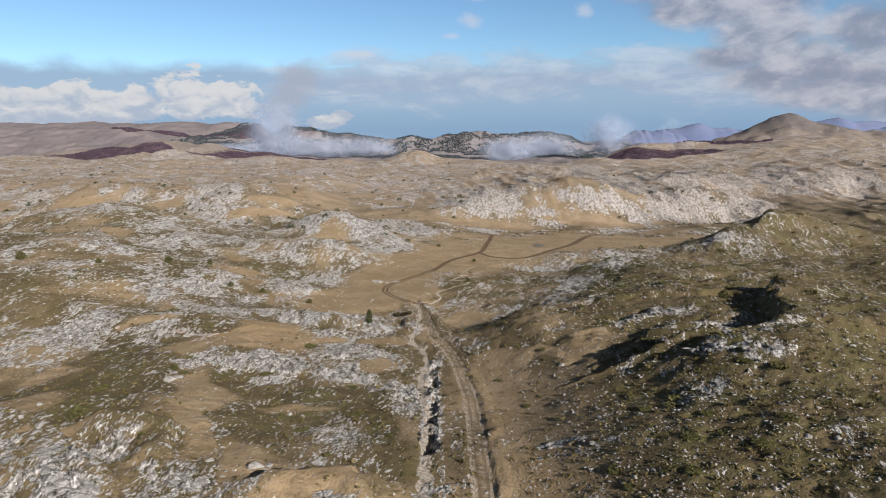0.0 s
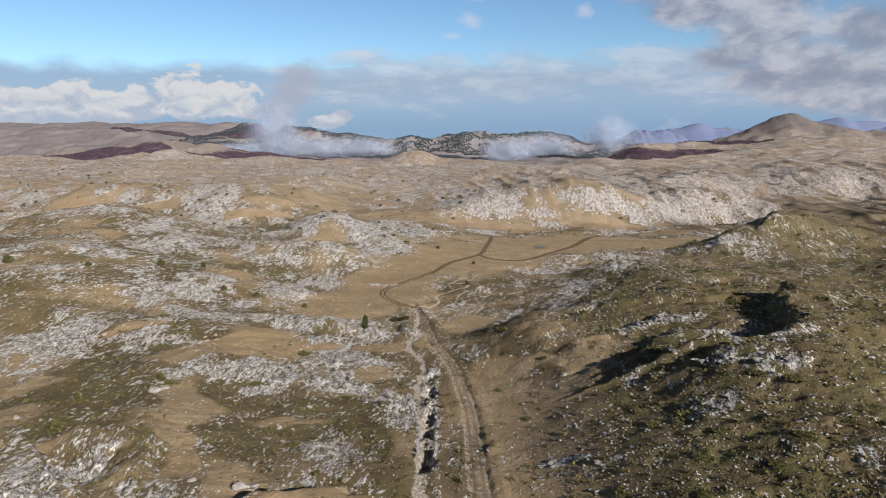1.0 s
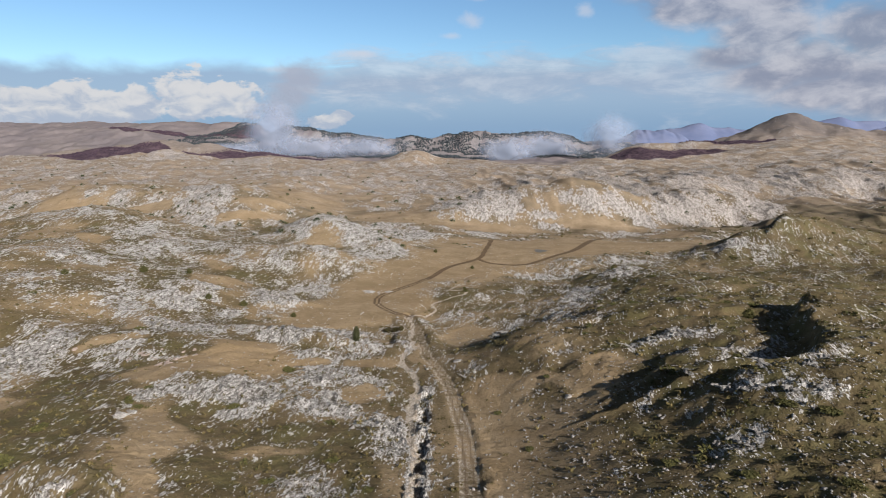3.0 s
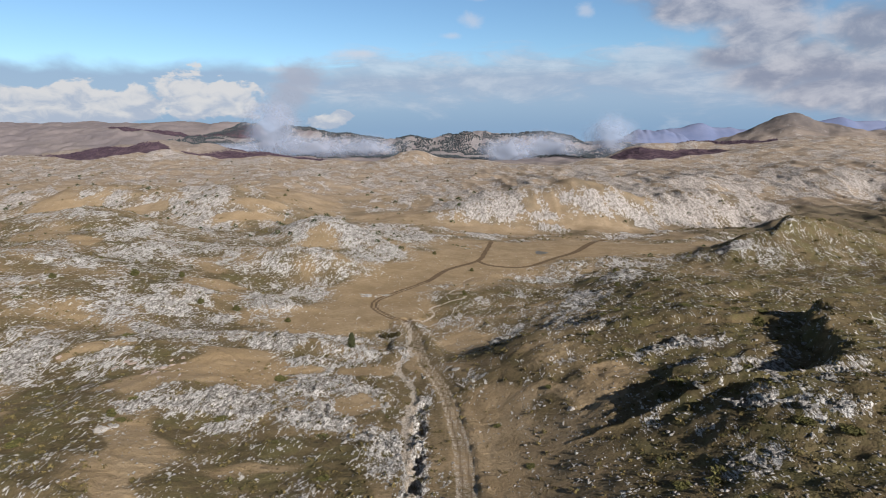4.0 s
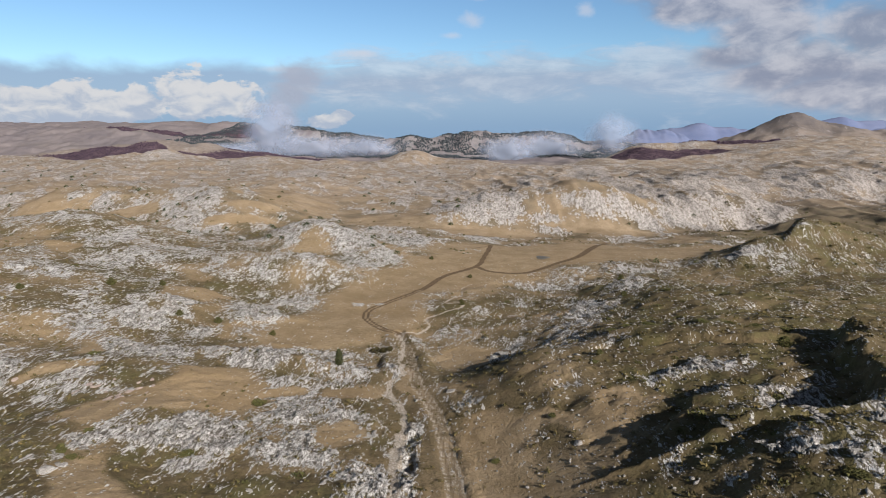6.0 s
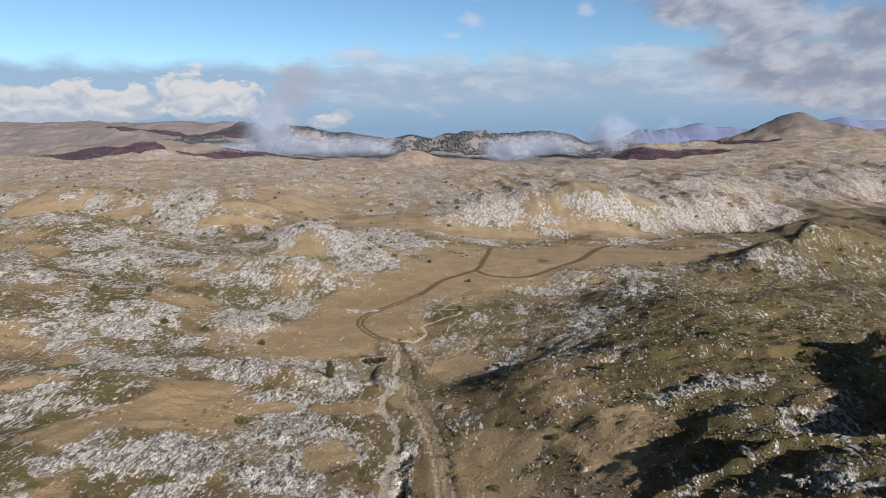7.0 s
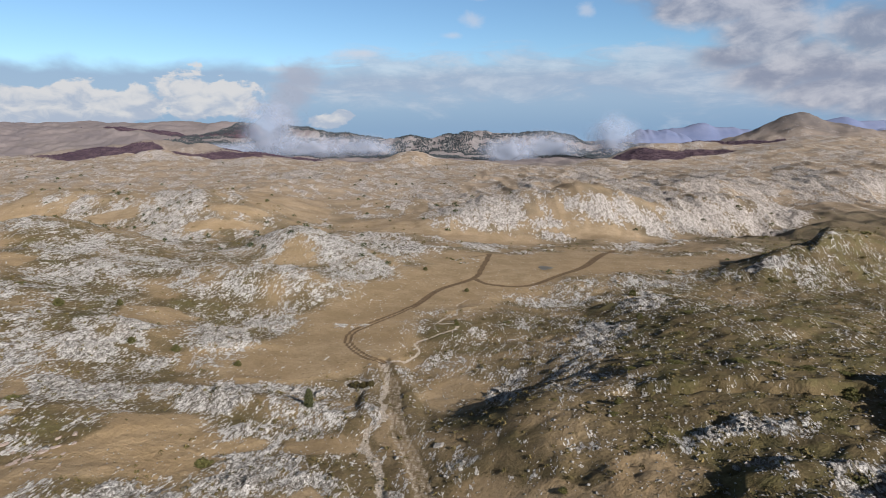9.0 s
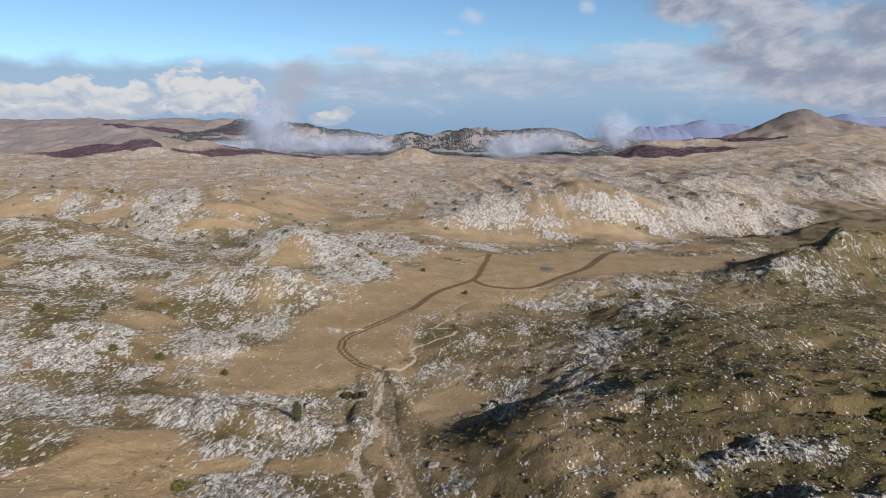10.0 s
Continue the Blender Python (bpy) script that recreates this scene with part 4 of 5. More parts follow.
    stone = np.maximum(stone, 0.6 * ease(np.abs(gully), 2.6, 1.2) * ease(y, 70, 85) * ease(y, 150, 138))
    stone = np.clip(stone, 0, 1)
    green = np.clip(0.60 + 0.42 * fbm(x, y, 24, 4, 37) + 0.15 * sparse + 0.42 * patch_field(warped_x, warped_y, TURFS) - 0.85 * bare - ease(far, 260, 600) * 0.45, 0, 1)
    # extra sod tones the eastern hillside down
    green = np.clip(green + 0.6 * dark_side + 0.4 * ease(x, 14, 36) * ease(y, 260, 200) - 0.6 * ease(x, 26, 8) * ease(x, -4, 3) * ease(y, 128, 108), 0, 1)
    # the relief of the rock itself, clints and grikes
    rock = ease(stone, 0.35, 0.7)
    cut = crag(su / 1.0, sv / 2.4, 4.2, 4, 41, 0.62) - 0.75
    blocks = swell(su / 1.7, sv / 4.4, 47)
    z = z + rock * (cut * 0.62 + np.round(blocks * 4) / 4 * 0.5 + 0.14) * (1 + ease(far, 250, 600) * 0.5 + 0.6 * ease(y, 105, 85) * ease(x, -20, -35))
    z = z + rock * ease(far, 200, 420) * (crag(su, sv / 3.0, 22, 3, 43) - 0.7) * 1.2
    east = np.maximum(ease(x, 6, 34), ease(x, 0, 10) * ease(y, 112, 128)) * ease(far, 420, 300)
    z = z + free * east * (fbm(x, y / 0.8, 13, 3, 101) * 0.42 + (crag(x / 1.6, y, 9, 2, 103, 0.5) - 0.7) * 0.22)
    z = z + (1 - rock) * free * fbm(x, y, 4.5, 3, 53) * (0.24 + 0.2 * east)
    # the road is level from side to side
    line = smooth_line(ROAD)
    level = lie(np.interp(y, line[:, 1], line[:, 0]), y)
    z = z + (level - z) * ease(np.abs(road), 4.0, 1.9)
    # a gentle apron of grass east of the road
    z = z + (level + 0.10 * np.maximum(road - 2, 0) + 0.009 * np.maximum(road - 2, 0) ** 2 + 0.2 * swell(x / 6, y / 6, 105) - z) * ease(road, 2.0, 4.0) * ease(road, 30, 8) * ease(y, 140, 112)
    # the road lies in a shallow cutting, its eastern bank steep; the brook's gully is deep
    z = z - 0.2 * ease(np.abs(road), 1.9, 1.2) + 0.34 * ease(road, 1.5, 1.9) * ease(road, 4.5, 2.4) * (0.7 + 0.9 * swell(x / 3, y / 3, 65))
    deep = ease(y, 66, 90) * ease(y, 150, 132)
    z = z - 1.6 * deep * ease(np.abs(gully + 0.9 * swell(x / 3.5, y / 3.5, 61)), 1.6, 0.3) * np.clip(0.55 + 1.6 * swell(x / 6, y / 8, 62) + 0.5 * swell(x / 1.5, y / 1.5, 66), 0, 1.5)
    cleft = away(x, y, CLEFT, 5.0) + 0.8 * swell(x / 4, y / 4, 99)
    z = z - 3.0 * ease(np.abs(cleft), 2.6, 0.7) * ease(swell(x / 7, y / 7, 98), -0.7, -0.2)
    z = z - 0.22 * ease(np.abs(brook), 2.0, 0.6)
    z = z - 0.25 * ease(np.abs(meander), 1.1, 0.4) - 0.12 * ease(np.abs(ruts), 1.6, 0.7) - 0.12 * ease(np.abs(loop), 1.8, 0.7)
    wheel = lambda d, gauge, half: ease(np.abs(np.abs(d) - gauge), half, half * 0.3)
    worn = 0.40 * wheel(road, 0.6, 0.5) + 0.12 * ease(np.abs(road), 1.4, 0.9)
    worn = np.maximum(worn, np.where(y < 245, wheel(ruts, 0.75, 0.6), ease(np.abs(ruts), 1.5, 0.8)))
    worn = np.maximum(worn, ease(np.abs(loop), 1.6 + 1.2 * ease(x, 15, 45), 0.7))
    worn = np.maximum(worn, 0.55 * ease(np.abs(pathway), 1.4, 0.5))
    brook = brook + 0.9 * swell(x / 4, y / 4, 63)
    gravel = np.maximum(ease(np.abs(brook), 1.7 - 0.8 * ease(y, 138, 150), 0.3) * (0.85 + 0.3 * swell(x / 5, y / 5, 64)), 0.75 * ease(np.abs(meander), 0.9 - 0.35 * ease(y, 215, 245), 0.25))
    gravel = np.maximum(gravel, 0.5 * ease(np.abs(np.abs(road + 0.1) - 1.3), 0.6, 0.2))
    gravel = np.maximum(gravel, 0.44 * ease(np.abs(road), 1.45, 1.1))
    woods = patch_field(x + 90 * swell(x / 160, y / 160, 67), y + 60 * swell(x / 130, y / 130, 68), WOODS)
    heath = np.clip(ease(y, 1500, 2000) * (1 + 0.3 * ease(y, 2080, 2200) * ease(np.abs(x + 250), 1050, 850)) * (0.75 + 0.4 * fbm(x, y, 300, 4, 97)) + 1.0 * ease(np.hypot(x - 700, (y - 1625) * 1.2), 170, 70), 0, 1)
    woods = np.where(heath > 0, -heath * (woods < 0.3), 0) + woods
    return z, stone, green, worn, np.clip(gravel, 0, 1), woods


def rest(x, y):
    """The ground's height at one place."""
    return float(terrain(np.array([float(x)]), np.array([float(y)]))[0][0])


def build_ground():
    # rows grow wider apart with distance, columns fan out
    rows = [-900.0, -500.0, -250.0, -100.0, -60.0, *np.arange(-36.0, 53.0, 1.1)]
    while rows[-1] < 4900:
        rows.append(rows[-1] + max(0.27, 0.0037 * (rows[-1] - 5)))
    v = np.array(rows)
    inner = np.linspace(-1, 1, 640)
    outer = 1 + np.array([0.03, 0.1, 0.25, 0.5, 0.9, 1.6, 2.6])
    u = np.concatenate([-outer[::-1], inner, outer])
    half = np.where(v > 52, 0.98 * (v - 0) + 38, 89 + (52 - v) * 0.5)
    x = u[None, :] * half[:, None]
    y = np.repeat(v[:, None], u.size, 1)
    # the inner fan leans west, as the valley does
    x = x - 0.115 * np.maximum(y, 0)
    shape = x.shape
    z, stone, green, worn, gravel, woods = terrain(x.ravel(), y.ravel())
    co = np.stack([x.ravel(), y.ravel(), z], 1).astype(np.float32)
    r, c = shape
    idx = np.arange(r * c).reshape(r, c)
    quads = np.stack([idx[:-1, :-1], idx[:-1, 1:], idx[1:, 1:], idx[1:, :-1]], -1).reshape(-1, 4)
    mesh = bpy.data.meshes.new("ground")
    fill(mesh, co, quads)
    cover = mesh.attributes.new("cover", "FLOAT_COLOR", "POINT")
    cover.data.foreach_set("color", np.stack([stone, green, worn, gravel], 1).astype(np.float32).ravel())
    wood = mesh.attributes.new("woods", "FLOAT", "POINT")
    wood.data.foreach_set("value", woods.astype(np.float32))
    mesh.polygons.foreach_set("use_smooth", np.ones(len(quads), bool))
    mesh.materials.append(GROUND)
    return tagged(new("ground", mesh), "rolling karst plateau of dry grass and bare grey limestone", "ground", kind="structure")


def fill(mesh, co, faces):
    """Vertices and faces, all with the same number of corners, into a mesh."""
    faces = np.asarray(faces, np.int32)
    mesh.vertices.add(len(co))
    mesh.vertices.foreach_set("co", np.asarray(co, np.float32).ravel())
    mesh.loops.add(faces.size)
    mesh.loops.foreach_set("vertex_index", faces.ravel())
    mesh.polygons.add(len(faces))
    mesh.polygons.foreach_set("loop_start", np.arange(len(faces), dtype=np.int32) * faces.shape[1])
    mesh.update(calc_edges=True)


build_ground()

# ---- loose stones, shrubs and trees ----


def part(name, mesh, material_, parent, label=""):
    ob = new(name, mesh)
    mesh.materials.append(material_)
    ob.parent = parent
    return tagged(ob, label)


def ico():
    """Corners and faces of an icosahedron of radius 1."""
    g = (1 + 5 ** 0.5) / 2
    v = np.array([(-1, g, 0), (1, g, 0), (-1, -g, 0), (1, -g, 0), (0, -1, g), (0, 1, g), (0, -1, -g), (0, 1, -g), (g, 0, -1), (g, 0, 1), (-g, 0, -1), (-g, 0, 1)], float)
    f = np.array([(0, 11, 5), (0, 5, 1), (0, 1, 7), (0, 7, 10), (0, 10, 11), (1, 5, 9), (5, 11, 4), (11, 10, 2), (10, 7, 6), (7, 1, 8),
                  (3, 9, 4), (3, 4, 2), (3, 2, 6), (3, 6, 8), (3, 8, 9), (4, 9, 5), (2, 4, 11), (6, 2, 10), (8, 6, 7), (9, 8, 1)])
    return v / np.linalg.norm(v[0]), f


def finer(v, f):
    """Each face split in four, corners pushed out to the ball."""
    v, seen, out = [tuple(p) for p in v], {}, []

    def middle(a, b):
        key = (min(a, b), max(a, b))
        if key not in seen:
            m = np.add(v[a], v[b])
            seen[key] = len(v)
            v.append(tuple(m / np.linalg.norm(m)))
        return seen[key]

    for a, b, c in f:
        ab, bc, ca = middle(a, b), middle(b, c), middle(c, a)
        out += [(a, ab, ca), (b, bc, ab), (c, ca, bc), (ab, bc, ca)]
    return np.array(v), np.array(out)


def turned(n, rng, tilt):
    """n random turns: any heading, a lean of up to tilt radians."""
    a, t, b = rng.uniform(0, 2 * math.pi, n), rng.normal(0, tilt, n), rng.uniform(0, 2 * math.pi, n)
    ca, sa, ct, st = np.cos(a), np.sin(a), np.cos(t), np.sin(t)
    zero, one = np.zeros(n), np.ones(n)
    rz = np.stack([ca, -sa, zero, sa, ca, zero, zero, zero, one], 1).reshape(n, 3, 3)
    rx = np.stack([one, zero, zero, zero, ct, -st, zero, st, ct], 1).reshape(n, 3, 3)
    cb, sb = np.cos(b), np.sin(b)
    rz2 = np.stack([cb, -sb, zero, sb, cb, zero, zero, zero, one], 1).reshape(n, 3, 3)
    return rz @ rx @ rz2


def strewn_mesh(name, places, sizes, rng, base, flat=(1.0, 0.8, 0.55), rough=0.28, sink=0.2, tilt=0.35):
    """Many jagged lumps as one mesh."""
    v, f = base
    n = len(places)
    lumps = v[None] * (1 + rng.uniform(-rough, rough, (n, len(v), 1))) * (np.array(flat) * rng.uniform(0.7, 1.3, (n, 3)))[:, None]
    lumps = np.einsum("nij,nkj->nki", turned(n, rng, tilt), lumps) * sizes[:, None, None]
    lumps = lumps + (places + np.stack([0 * sizes, 0 * sizes, (flat[2] - sink) * sizes * 0.6], 1))[:, None]
    mesh = bpy.data.meshes.new(name)
    fill(mesh, lumps.reshape(-1, 3), (f[None] + (np.arange(n) * len(v))[:, None, None]).reshape(-1, 3))
    return mesh


def scatter(rng, count, near, far, chance, spread=0.92, lean=1.0):
    """Places on the plan between two distances, evenly over the view's fan, kept by chance(cover)."""
    d = near * (far / near) ** (rng.uniform(0, 1, count) ** lean)
    x = rng.uniform(-1, 1, count) * (d * spread + 25) - 0.115 * d
    z, stone, green, worn, gravel, woods = terrain(x, d)
    keep = rng.uniform(0, 1, count) < chance(x, d, stone, green, worn, gravel)
    return np.stack([x, d, z], 1)[keep], d[keep]


SHARD = (np.array([(1, 0, 0), (0, 1, 0), (-1, 0, 0), (0, -1, 0), (0, 0, 1), (0, 0, -1)], float),
         np.array([(0, 1, 4), (1, 2, 4), (2, 3, 4), (3, 0, 4), (1, 0, 5), (2, 1, 5), (3, 2, 5), (0, 3, 5)]))
BALL = ico()
rng = np.random.default_rng(7)


# rubble on and beside the outcrops
def rubble_chance(x, y, stone, green, worn, gravel):
    return np.clip(ease(stone, 0.3, 0.65) * 0.75 + (0.035 + 0.15 * ease(x, 0, 15)) * (worn < 0.1) + 0.10 * gravel, 0, 1) * (1 - ease(worn, 0.2, 0.5)) * np.where(meadow_at(x, y) > 0.5, 0.04, 1)


spots, dist = scatter(rng, 200000, 60, 300, rubble_chance)
size = np.exp(rng.normal(-1.95, 0.45, len(spots))) * (0.75 + dist / 300)
mesh = strewn_mesh("limestone_rubble", spots, size, rng, SHARD, (1.3, 0.8, 0.42), 0.5)
mesh.materials.append(LIME)
tagged(new("limestone_rubble", mesh), "pale grey limestone rubble strewn over dry grass", "rubble", kind="stuff")

# grass tufts and low heath
def leaf_heap(name, places, sizes, rng, leaves, leaf, height=0.6):
    """Low shrubs as one mesh: each a dome of many small leaf sprays."""
    n = len(places)
    a, h = rng.uniform(0, 2 * math.pi, (n, leaves)), rng.uniform(0, 1, (n, leaves)) ** 0.7
    r = np.sqrt(np.maximum(1 - h * h, 0)) * rng.uniform(0.6, 1.08, (n, leaves))
    core = np.stack([r * np.cos(a), r * np.sin(a), h * height], -1)
    tri = rng.normal(0, leaf, (n, leaves, 3, 3))
    v = (core[:, :, None] + tri) * sizes[:, None, None, None] + places[:, None, None]
    mesh = bpy.data.meshes.new(name)
    fill(mesh, v.reshape(-1, 3), np.arange(n * leaves * 3).reshape(-1, 3))
    return mesh


spots, dist = scatter(rng, 16000, 60, 430, lambda x, y, s, g, w, v: (0.10 + 0.55 * g) * (w < 0.2) * np.where(meadow_at(x, y) > 0.5, 0.02, 1))
mesh = leaf_heap("grass_tufts", spots, rng.uniform(0.18, 0.5, len(spots)) * (0.8 + dist / 300), rng, 16, 0.30, 0.7)
mesh.materials.append(TUFT)
tagged(new("grass_tufts", mesh), "tufts of coarse dry mountain grass", "grass", kind="stuff")
# set thicker on the eastern hillside to darken it
spots, dist = scatter(rng, 2800, 60, 520, lambda x, y, s, g, w, v: (0.06 + 0.3 * ease(x, -5, 20) + 0.5 * ease(x, 75, 110) * ease(y, 225, 260)) * ease(g, 0.35, 0.9) * (w < 0.2))
mesh = leaf_heap("heath_mats", spots, np.exp(rng.normal(-0.6, 0.4, len(spots))) * (0.8 + dist / 400), rng, 60, 0.16, 0.26)
mesh.materials.append(JUNIPER)
tagged(new("heath_mats", mesh), "low dark mats of dwarf juniper and heath", "shrubs", kind="stuff")
spots, dist = scatter(rng, 900, 300, 1000, lambda x, y, s, g, w, v: np.where((x < -30) & (s > 0.2), 0.55, 0.1), lean=1.2)
mesh = leaf_heap("far_shrubs", spots, rng.uniform(0.9, 1.9, len(spots)), rng, 40, 0.22, 1.0)
mesh.materials.append(SPRUCE)
tagged(new("far_shrubs", mesh), "scattered dark shrubs dotting the far plateau", "shrubs", kind="stuff")


# the beech woods and the conifers on the far slopes
def far_wood(name, label, material_, x0, x1, y0, y1, count, tall, slim, test):
    x, y = rng.uniform(x0, x1, count), rng.uniform(y0, y1, count)
    z, stone, green, worn, gravel, woods = terrain(x, y)
    keep = test(x, y, z, woods)
    places = np.stack([x, y, z], 1)[keep]
    size = rng.uniform(0.7, 1.25, len(places)) * tall
    mesh = strewn_mesh(name, places, size, rng, SHARD, (slim, slim, 1.0), 0.35, 0.1, 0.08)
    mesh.materials.append(material_)
    return tagged(new(name, mesh), label, "woods", kind="stuff")


far_wood("beech_wood", "leafless purple-brown beech wood under the ridge", BEECH, -1900, 800, 1230, 2600, 170000, 1.4, 1.1, lambda x, y, z, w: w > rng.uniform(0.35, 0.75, x.size))
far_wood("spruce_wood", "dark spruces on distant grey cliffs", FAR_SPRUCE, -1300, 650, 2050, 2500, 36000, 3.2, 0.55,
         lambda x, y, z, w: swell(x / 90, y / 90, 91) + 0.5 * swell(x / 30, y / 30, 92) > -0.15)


# crags and boulders that stand out one by one
def block(r, detail, planes, flat, rough):
    """An angular block: a ball cut by random planes, its faces lightly pitted."""
    v, f = BALL
    for _ in range(detail):
        v, f = finer(v, f)
    n = r.normal(0, 1, (planes, 3))
    n /= np.linalg.norm(n, axis=1)[:, None]
    reach = r.uniform(0.5, 0.9, planes)
    cut = np.min(np.where(v @ n.T > 0.05, reach / np.maximum(v @ n.T, 0.05), 9), axis=1)
    off = r.uniform(0, 90, 2)
    pits = crag(v[:, 0] * 2 + off[0] + v[:, 2], v[:, 1] * 2 + off[1] - v[:, 2], 0.7, 3, int(off[0] * 9), 0.6) - 0.9
    return v * np.minimum(cut, 1.25)[:, None] * (1 + rough * pits)[:, None] * np.array(flat), f


def boulder_mesh(name, seed, detail, flat, planes=11, rough=0.10):
    v, f = block(np.random.default_rng(seed), detail, planes, flat, rough)
    v[:, 2] = np.where(v[:, 2] < 0, v[:, 2] * 0.6, v[:, 2])
    mesh = bpy.data.meshes.new(name)
    fill(mesh, v, f)
    return mesh


def crag_thing(seed, pieces=20):
    """A limestone crag of several angular blocks that lean together along the bedding."""
    r = np.random.default_rng(seed)
    root = tagged(new("limestone_crag"), "weathered pale limestone crag breaking through the turf", "rock", "limestone crags")
    for k in range(pieces):
        v, f = block(r, 3, 9, (1.0, 0.42 + 0.06 * (k % 4), 0.66), 0.26)
        mesh = bpy.data.meshes.new("block")
        fill(mesh, v * r.uniform(0.2, 0.56), f)
        piece = part("block", mesh, LIME, root)
        piece.matrix_basis = Matrix.LocRotScale((r.uniform(-1.1, 1.1), r.uniform(-0.6, 0.6), r.uniform(-0.16, 0.06)), Euler((r.normal(0.35, 0.2), 0.12, r.normal(0.4, 0.3))), None)
    return root


def rock_thing(name, mesh, material_, x, y, size, heading, label, group, sink=0.12, squash=1.0):
    if not mesh.materials:
        mesh.materials.append(material_)
    ob = new(name, mesh)
    ob.matrix_world = pose(x, y, rest(x, y) - sink * size, 0, 0, heading) @ Matrix.Diagonal((size, size, size * squash, 1))
    return tagged(ob, label, "rock", group)


CRAGS = [crag_thing(101 + k) for k in range(5)]
# big crags: plan, size, heading
NEAR_CRAGS = [(-55.9, 61.1, 2.7, -30), (-61.1, 63.6, 2.3, -25), (-51.4, 59.3, 2.5, -35), (-66.8, 67.3, 2.3, -15),
    (-59.5, 73.8, 2.3, -20), (-54.0, 71.7, 2.3, -30), (-48.0, 69.1, 2.5, -45), (-62.2, 66.9, 1.9, -15),
    (-40.9, 65.8, 1.7, -20), (-20.6, 65.9, 1.5, 10), (-23.5, 65.5, 1.5, 5), (-10.1, 70.2, 1.4, 60), (-7.4, 69.5, 1.3, 30), (7.6, 81.7, 1.3, 20), (13.0, 77.8, 0.9, 0), (32.5, 88.4, 1.3, -20), (29.7, 88.3, 1.0, -20)]
OUTER_CRAGS = [(38.1, 106.3, 1.4, -20), (38.7, 102.3, 1.5, -30), (32.7, 99.6, 1.4, 10), (33.8, 97.9, 1.2, 25), (31.5, 101.3, 1.1, 0), 
    (28.6, 107.0, 1.1, 70), (33.3, 124.6, 1.0, 0), (38.8, 95.0, 1.2, 5), (42.2, 94.2, 1.5, 10), (29.6, 89.0, 1.2, 20), 
    (27.7, 89.0, 1.1, 0), (31.1, 86.7, 1.1, -20), (49.1, 107.2, 1.5, 60), (43.1, 100.4, 1.2, 40), (-93.4, 187.3, 2.4, 20), 
    (-97.0, 173.3, 2.4, 0), (-95.7, 178.1, 1.9, 30), (-73.0, 191.2, 2.2, 0), (-74.5, 203.5, 1.9, 20), (-68.4, 218.6, 2.4, 10), 
    (-50.7, 220.1, 2.4, 12), (-44.9, 222.8, 1.8, -10), (95.9, 281.9, 2.5, 30), (92.4, 281.8, 1.9, 0), (-84.2, 133.3, 1.8, 60), 
    (-85.6, 139.4, 1.8, 40), (-90.1, 153.8, 1.8, 10), (-79.3, 150.3, 1.4, -5), (-80.2, 173.0, 1.9, 20), (-68.4, 157.0, 1.6, 0), 
    (-36.0, 122.5, 1.8, 10), (-28.6, 113.5, 1.4, 15), (-26.9, 115.0, 1.2, 10), (-37.1, 133.8, 1.4, 30), (-98.4, 126.5, 2.2, 20), 
    (-101.7, 128.7, 1.9, -10), (-27.6, 131.0, 1.4, 20), (-24.5, 126.7, 1.4, 40), (-0.5, 176.2, 1.8, 0), (40.0, 233.6, 1.6, 10), 
    (35.5, 134.0, 1.1, 0)]
for k, (x, y, size, turn) in enumerate(NEAR_CRAGS + OUTER_CRAGS):
    at = pose(x, y, rest(x, y) - 0.1 * size, 0, 0, turn) @ Matrix.Diagonal((size, size, size * 0.62, 1))
    if k < 5:
        CRAGS[k].matrix_world = at
    else:
        copy_thing(CRAGS[k % 5], at @ Matrix.Diagonal((*(1 / q for q in CRAGS[k % 5].scale), 1)))
STONES = [boulder_mesh("boulder", 201 + k, 2, (1.0, 0.72 + 0.06 * k, 0.66)) for k in range(5)]
PINKS = [boulder_mesh("reddish_boulder", 301 + k, 2, (1.0, 0.75, 0.5)) for k in range(3)]
# the lone white boulders on the grass
for x, y, size, turn, label in [(11.2, 117.5, 1.15, 20, "single white limestone boulder beside a grassy pit"), (-64.1, 100.6, 1.5, 70, "tall whitish limestone slab on a green mound"),
                                (-63.3, 102.5, 0.9, 10, "whitish limestone block beside a taller slab"), (-34.5, 72.1, 1.25, 40, "squat reddish limestone boulder on dry grass"),
                                (-32.9, 73.0, 0.7, 0, "small pale boulder on dry grass")]:
    rock_thing("boulder", STONES[int(abs(x)) % 5], LIME, x, y, size, turn, label, "lone boulders", 0.1)
for k in range(26):  # reddish blocks on the western lawn
    x, y = rng.normal(-75.1, 6.0), rng.normal(129.2, 2.6)
    rock_thing("reddish_boulder", PINKS[k % 3], PINK, x, y, rng.uniform(0.35, 0.85), rng.uniform(0, 360), "reddish limestone block scattered on dry lawn", "reddish blocks")
# larger loose blocks of the near outcrops
spots, dist = scatter(rng, 5000, 66, 190, lambda x, y, s, g, w, v: (ease(s, 0.45, 0.75) * 0.14 + 0.006) * (w < 0.05) * (v < 0.1))
for k, (x, y, z) in enumerate(spots[:230]):
    rock_thing("boulder", STONES[k % 5], LIME, x, y, float(np.exp(rng.normal(-0.42, 0.33))), rng.uniform(0, 360), "loose grey-white limestone block on stony turf", "loose blocks", 0.15)


